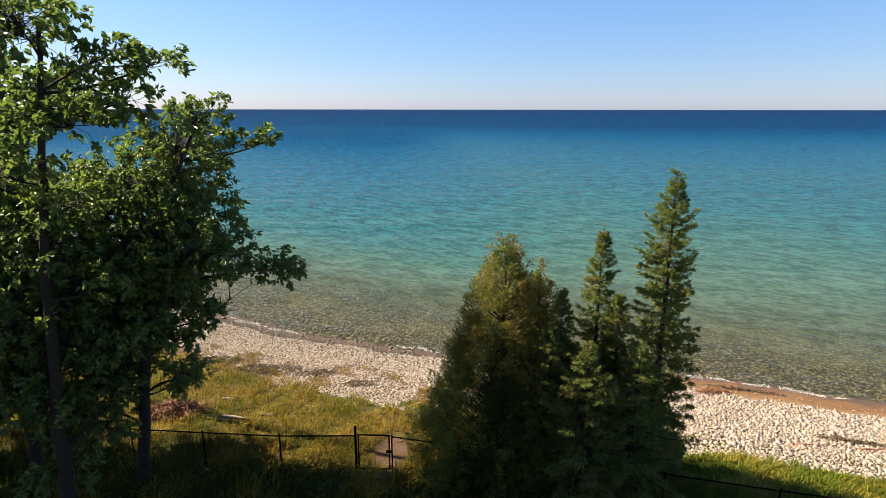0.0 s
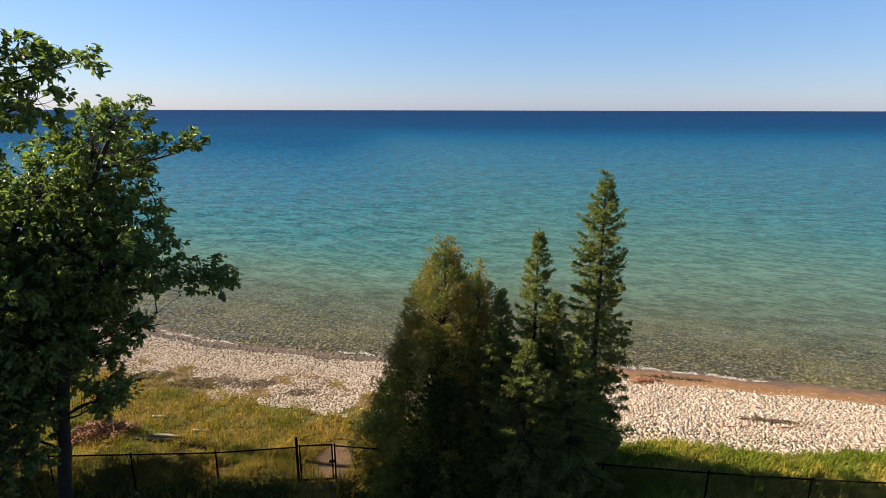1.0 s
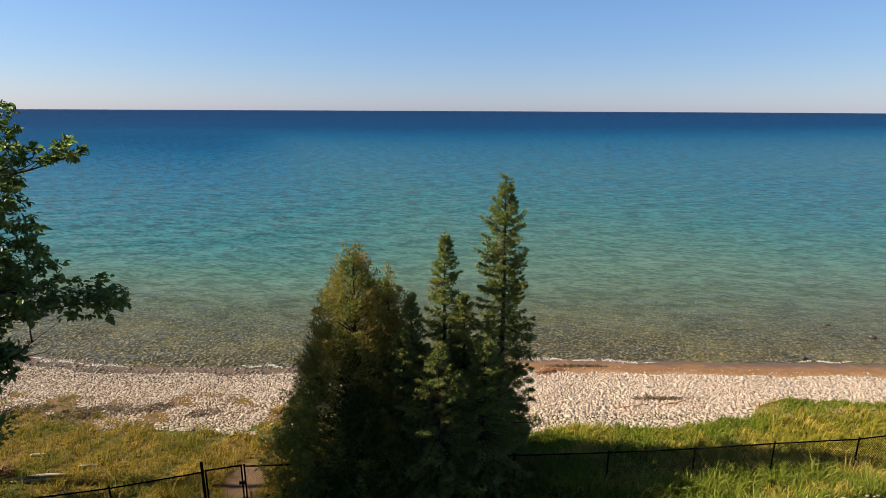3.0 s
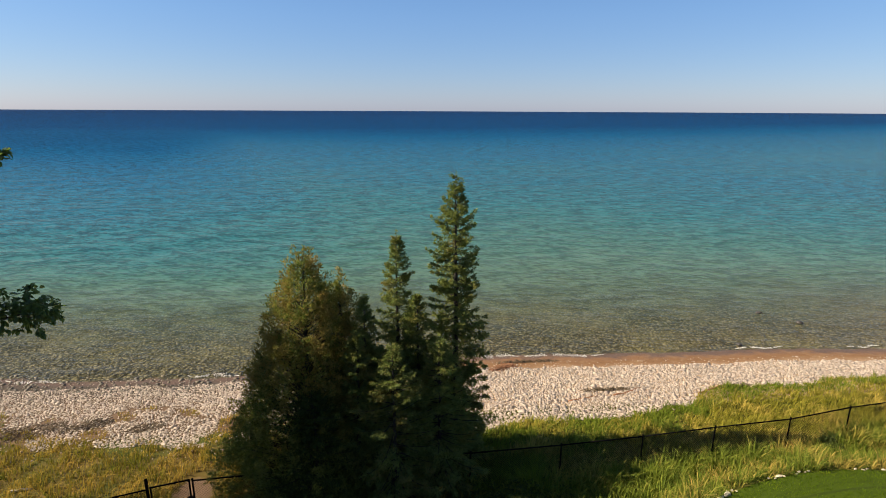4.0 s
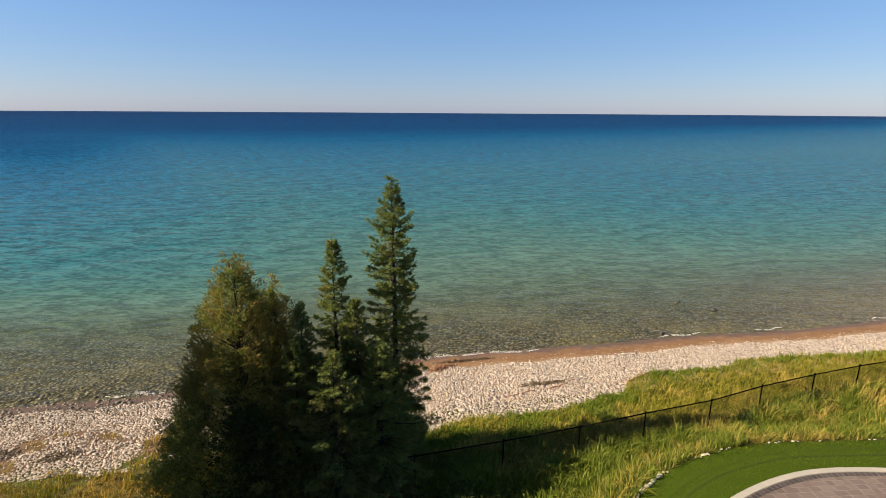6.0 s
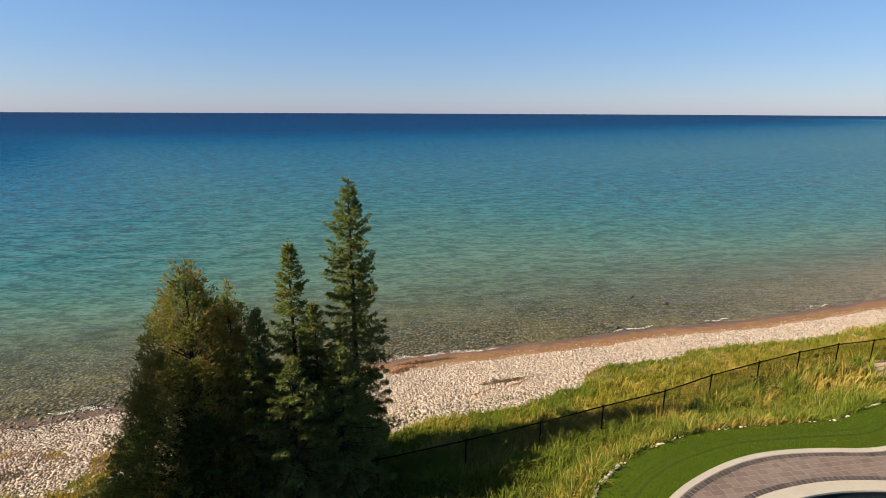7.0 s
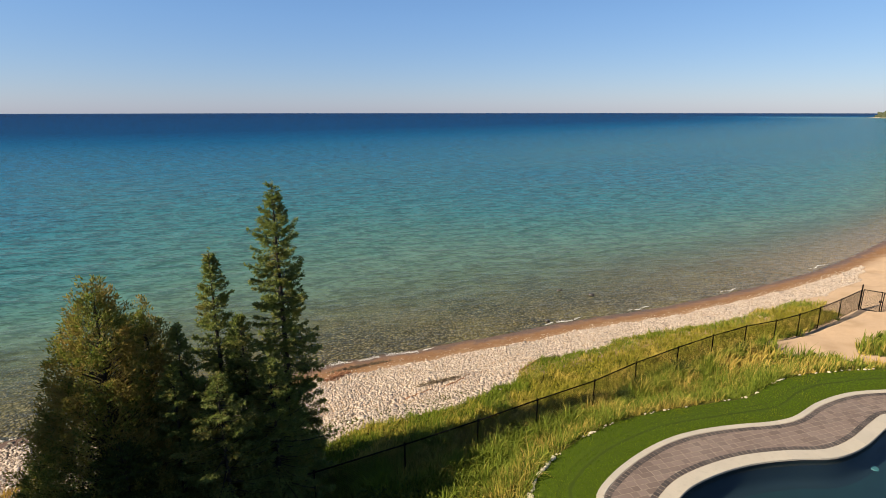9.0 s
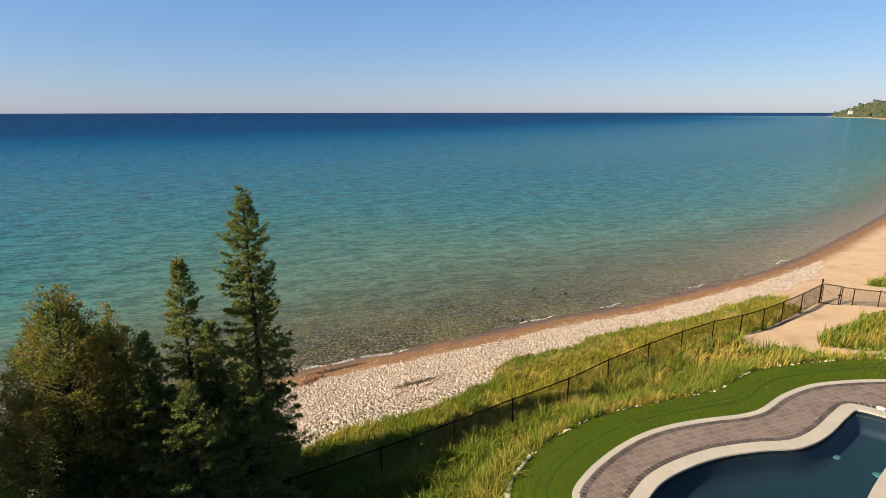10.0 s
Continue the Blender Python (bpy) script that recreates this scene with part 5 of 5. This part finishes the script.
# ---- edging stones of the lawn ----
def build_edging():
    rng = np.random.default_rng(9)
    line = resample(LAWN, 0.15)
    own = thing("lawn_edging", label="broken row of small pale limestone rocks edging the lawn", category="edging stones")
    for i, (x, y) in enumerate(line):
        if y < -3.5 or (x > 12.6 and soft_noise(np.array(x), np.array(y), 0.5, 3) + rng.uniform(-0.5, 0.5) > -0.18):
            continue
        big = 0.095 if x < 12.6 else 0.060
        along = math.degrees(math.atan2(*(line[min(i + 1, len(line) - 1)] - line[i - 1])[::-1]))
        v, f = pebbles(np.zeros((1, 3)), np.array([big * rng.uniform(0.6, 1.2)]), rng, 0.45, False, 0.1)
        v[:, :2] *= [1.25, 0.8]
        put_mesh("rock", mesh_of("rock", v, f, False), MAT["limestone"], own, at=pose(x + rng.normal(0, 0.02), y + rng.normal(0, 0.02), z_at(x, y) + 0.035, 0, 0, along + rng.normal(0, 12)))


build_edging()


# ---- logs, brush, foam and other small things ----
def log(x0, y0, x1, y1, r, label, material="drift", name="driftwood_log", rng=random.Random(3)):
    L = math.hypot(x1 - x0, y1 - y0)
    s = Soup()
    u = np.linspace(0, 1, 7)
    bend = np.array([rng.uniform(-0.03, 0.03) * L for _ in u])
    s.tube(np.stack([u * L, bend, np.zeros(7)], 1), r * np.array([0.75, 1, 0.95, 1.02, 0.9, 0.8, 0.55]), 8)
    za, zb = z_at(x0, y0), z_at(x1, y1)
    m = Matrix.Translation((x0, y0, za + r * 0.9)) @ Matrix.Rotation(math.atan2(y1 - y0, x1 - x0), 4, "Z") @ Matrix.Rotation(-math.atan2(zb - za, L), 4, "Y")
    return tagged(put_mesh(name, s.mesh(name, True), MAT[material], at=m), label, "driftwood")


log(-7.95, 18.25, -6.15, 18.05, 0.06, "long bleached driftwood log lying in dry grass")
log(-7.75, 18.05, -6.7, 17.9, 0.045, "thin bleached driftwood pole beside a longer log")
log(-6.0, 18.4, -5.4, 18.22, 0.05, "short bleached driftwood piece in dry grass")
log(-7.75, 19.65, -7.2, 19.55, 0.05, "short bleached driftwood piece near the stones")
log(13.2, 15.9, 14.6, 15.75, 0.035, "thin dark stick lying on pale stones", "brush", "driftwood_stick")
log(15.2, 15.45, 16.9, 15.6, 0.04, "long dark stick lying on pale stones", "brush", "driftwood_stick")
log(18.6, 14.1, 20.2, 14.2, 0.04, "dark stick at the edge of the dune grass", "brush", "driftwood_stick")


def brush_pile(x, y, rx, ry, tall, n, label, seed, stick=0.7, name="brush_pile", yaw=0.0):
    rng = np.random.default_rng(seed)
    s = Soup()
    for _ in range(n):
        a, q = rng.uniform(0, 6.283), math.sqrt(rng.uniform())
        px, py = rx * q * math.cos(a), ry * q * math.sin(a)
        top = tall * (1 - q * q)
        d = unit(np.array([rng.normal(), rng.normal(), rng.normal() * 0.25]))
        L = stick * rng.uniform(0.4, 1.0)
        c = np.array([px, py, rng.uniform(0, 1) * top + 0.03])
        s.tube([c - d * L / 2, c + rng.normal(0, 0.04, 3), c + d * L / 2], [0.014, 0.012, 0.006], 4, False)
    return tagged(put_mesh(name, s.mesh(name), MAT["weed" if name == "drift_line" else "brush"], at=pose(x, y, z_at(x, y), 0, 0, yaw)), label, "brush pile", kind="stuff")


brush_pile(-9.1, 18.5, 1.3, 0.6, 0.55, 520, "heap of reddish dry brush and twigs", 51)
brush_pile(12.8, 20.5, 0.75, 0.28, 0.14, 160, "low heap of reddish washed-up weed and twigs", 52, 0.4)
brush_pile(15.5, 16.0, 1.25, 0.10, 0.09, 150, "line of dark washed-up twigs on the stones", 53, 0.35, "drift_line", -21)
brush_pile(14.4, 20.75, 1.7, 0.12, 0.07, 170, "line of reddish weed left by the waves", 58, 0.25, "drift_line", -20)
brush_pile(20.6, 13.85, 0.8, 0.12, 0.08, 90, "low line of brown weed at the edge of the grass", 59, 0.3, "drift_line", -12)
brush_pile(-7.0, 22.8, 1.8, 0.5, 0.08, 240, "flat patch of dry brown weed on the stones", 54, 0.4, "drift_line")
brush_pile(-9.6, 23.9, 1.2, 0.5, 0.08, 170, "patch of dry brown weed at the edge of the stones", 56, 0.4, "drift_line")
brush_pile(-4.6, 22.4, 0.9, 0.35, 0.07, 120, "thin patch of brown weed among pale stones", 57, 0.35, "drift_line")
brush_pile(-2.6, 21.2, 0.8, 0.3, 0.08, 120, "small patch of brown weed on the stones", 55, 0.3, "drift_line")


def foam_line(x0, y0, x1, y1, seed, wide=0.16):
    rng = np.random.default_rng(seed)
    L = math.hypot(x1 - x0, y1 - y0)
    n = int(L * 200)
    u = rng.uniform(0, 1, n)
    off = rng.normal(0, wide * 0.4, n) * np.sin(u * 3.14) + 0.1 * np.sin(u * 9 + seed)
    u = u[np.sin(u * 17 + seed) + 0.6 * np.sin(u * 41 + 2 * seed) > -0.8]
    n = len(u)
    off = rng.normal(0, wide * 0.5, n) * np.sin(u * 3.14) + 0.1 * np.sin(u * 9 + seed)
    dx, dy = (x1 - x0) / L, (y1 - y0) / L
    P = np.stack([x0 + dx * L * u - dy * off, y0 + dy * L * u + dx * off, np.zeros(n)], 1)
    P[:, 2] = np.maximum(0.012, height(P[:, 0], P[:, 1]) + 0.02)
    v, f = pebbles(P, 0.022 * rng.uniform(0.4, 1.3, n), rng, 0.2, True)
    return tagged(put_mesh("foam", mesh_of("foam", v, f, True), MAT["foam"]), "thin line of white foam where a wavelet breaks", "foam", kind="stuff")


foam_line(-11.2, 30.75, -8.9, 29.35, 1, 0.26)
foam_line(-8.9, 29.35, -6.3, 28.1, 2, 0.18)
foam_line(-1.1, 26.5, 1.2, 25.55, 3, 0.2)
foam_line(12.2, 22.75, 14.6, 21.75, 8, 0.36)
foam_line(14.4, 21.8, 18.7, 19.95, 4, 0.30)
foam_line(25.6, 17.75, 28.4, 16.7, 5, 0.12)
foam_line(31.6, 15.2, 33.4, 14.6, 7, 0.09)
foam_line(39.8, 12.4, 41.4, 11.8, 6, 0.08)
foam_line(51.2, 9.4, 54.0, 8.7, 9, 0.08)


ROCKS = [(26.4, 17.9, 0.17), (31.9, 20.7, 0.2), (32.6, 18.5, 0.26)]


def boulder(x, y, r, seed):
    rng = np.random.default_rng(seed)
    v, f = pebbles(np.zeros((1, 3)), np.array([r]), rng, 0.55)
    bm = bmesh.new()
    bm.from_mesh(mesh_of("boulder", v, f, True))
    bmesh.ops.subdivide_edges(bm, edges=bm.edges[:], cuts=2, smooth=0.6, use_grid_fill=True)
    for w in bm.verts:
        w.co *= 1 + 0.10 * noise.noise(w.co * 6 / r * 0.3 + Vector((seed, 0, 0)))
    me = bpy.data.meshes.new("boulder")
    bm.to_mesh(me)
    bm.free()
    me.polygons.foreach_set("use_smooth", [True] * len(me.polygons))
    return tagged(put_mesh("boulder", me, MAT["dark_rock"], at=pose(x, y, 0.02)), "dark wet boulder just breaking the lake surface", "boulder", "boulders in the shallows")


for k, (x, y, r) in enumerate(ROCKS):
    boulder(x, y, r, 60 + k)


bm = bmesh.new()
bmesh.ops.create_icosphere(bm, subdivisions=2, radius=0.13)
for w in bm.verts:
    w.co = Vector((w.co.x * 1.3, w.co.y, w.co.z * 0.6)) * (1 + 0.25 * noise.noise(w.co * 9))
me = bpy.data.meshes.new("rock")
bm.to_mesh(me)
bm.free()
tagged(put_mesh("rock", me, MAT["limestone"], at=pose(-6.5, 14.5, z_at(-6.5, 14.5) + 0.06)), "small pale rock on shaded ground below the fence", "rock")


def step_board(x0, x1, y, z, label):
    s = Soup()
    s.box((x0, y - 0.13, z - 0.16), (x1, y + 0.13, z), None, 0.02)
    return tagged(put_mesh("wooden_step", s.mesh("wooden_step"), MAT["board"]), label, "step")


step_board(-1.95, -0.75, 14.1, z_at(-1.3, 14.1) + 0.10, "weathered timber step below the gate")
step_board(-1.9, -0.8, 13.6, z_at(-1.3, 13.6) + 0.08, "lower weathered timber step below the gate")

s = Soup()
th = np.linspace(0, 6.283, 20, endpoint=False)
ring = np.stack([np.cos(th), np.sin(th)], 1)
lid_v = np.concatenate([np.c_[ring * 0.14, np.zeros(20)], np.c_[ring * 0.14, np.full(20, 0.015)], np.c_[ring * 0.12, np.full(20, 0.02)], [[0, 0, 0.02]]])
lid_q = [(r * 20 + i, r * 20 + (i + 1) % 20, (r + 1) * 20 + (i + 1) % 20, (r + 1) * 20 + i) for r in (0, 1) for i in range(20)]
lid_t = [(40 + i, 40 + (i + 1) % 20, 60) for i in range(20)]
s.put(lid_v, lid_t, lid_q)
tagged(put_mesh("skimmer_lid", s.mesh("skimmer_lid"), MAT["white"], at=pose(22.5, 0.42, PATIO_Z + 0.016)), "round white skimmer lid on the pool coping", "lid")


# ---- far headland ----
def build_headland():
    xs, ys = np.linspace(1100, 2100, 90), np.linspace(-500, 190, 80)
    X, Y, q = sheet(xs, ys)
    sd = inland_of(X, Y)
    Z = 25 * step01(sd, 14, 95) + 14 * step01(sd, 90, 260) + 3 * soft_noise(X, Y, 40, 2) * step01(sd, 14, 60) + 1.2 * step01(sd, -6, 10) - 0.6
    keep = (sd[q] > -12).any(1)
    hill = tagged(put_mesh("headland", mesh_of("headland", np.stack([X, Y, Z], 1), q[keep], True), MAT["farsand"]), "far wooded headland with a sandy foot", "headland", kind="structure")
    rng = np.random.default_rng(14)
    x, y = scatter(1100, 1900, -350, 190, 6.6, rng)
    sd = inland_of(x, y)
    ok = (sd > 17 + 7 * soft_noise(x, y, 30, 1)) & (sd < 330)
    x, y, sd = x[ok], y[ok], sd[ok]
    z = 25 * step01(sd, 14, 95) + 14 * step01(sd, 90, 260) + 3 * soft_noise(x, y, 40, 2)
    v, f = pebbles(np.stack([x, y, z + 1.0], 1), 5.0 * rng.lognormal(0, 0.35, len(x)), rng, 1.0, True)
    tagged(put_mesh("far_woods", mesh_of("far_woods", v, f, True), MAT["farwood"]), "green woods covering the far headland", "woods", kind="stuff")
    house = thing("house", pose(1376, 151, 11, 0, 0, 30), label="pale house half hidden in woods on the far headland", category="house")
    s = Soup()
    s.box((-3.5, -3, -5), (3.5, 3, 2))
    put_mesh("wall", s.mesh("wall"), MAT["housewall"], house)
    s = Soup()
    s.put([(-4, -3.5, 2), (4, -3.5, 2), (4, 3.5, 2), (-4, 3.5, 2), (-4, 0, 4.4), (4, 0, 4.4)], [(0, 4, 3), (1, 2, 5)], [(0, 1, 5, 4), (2, 3, 4, 5), (3, 2, 1, 0)])
    put_mesh("roof", s.mesh("roof"), MAT["roofing"], house)


build_headland()
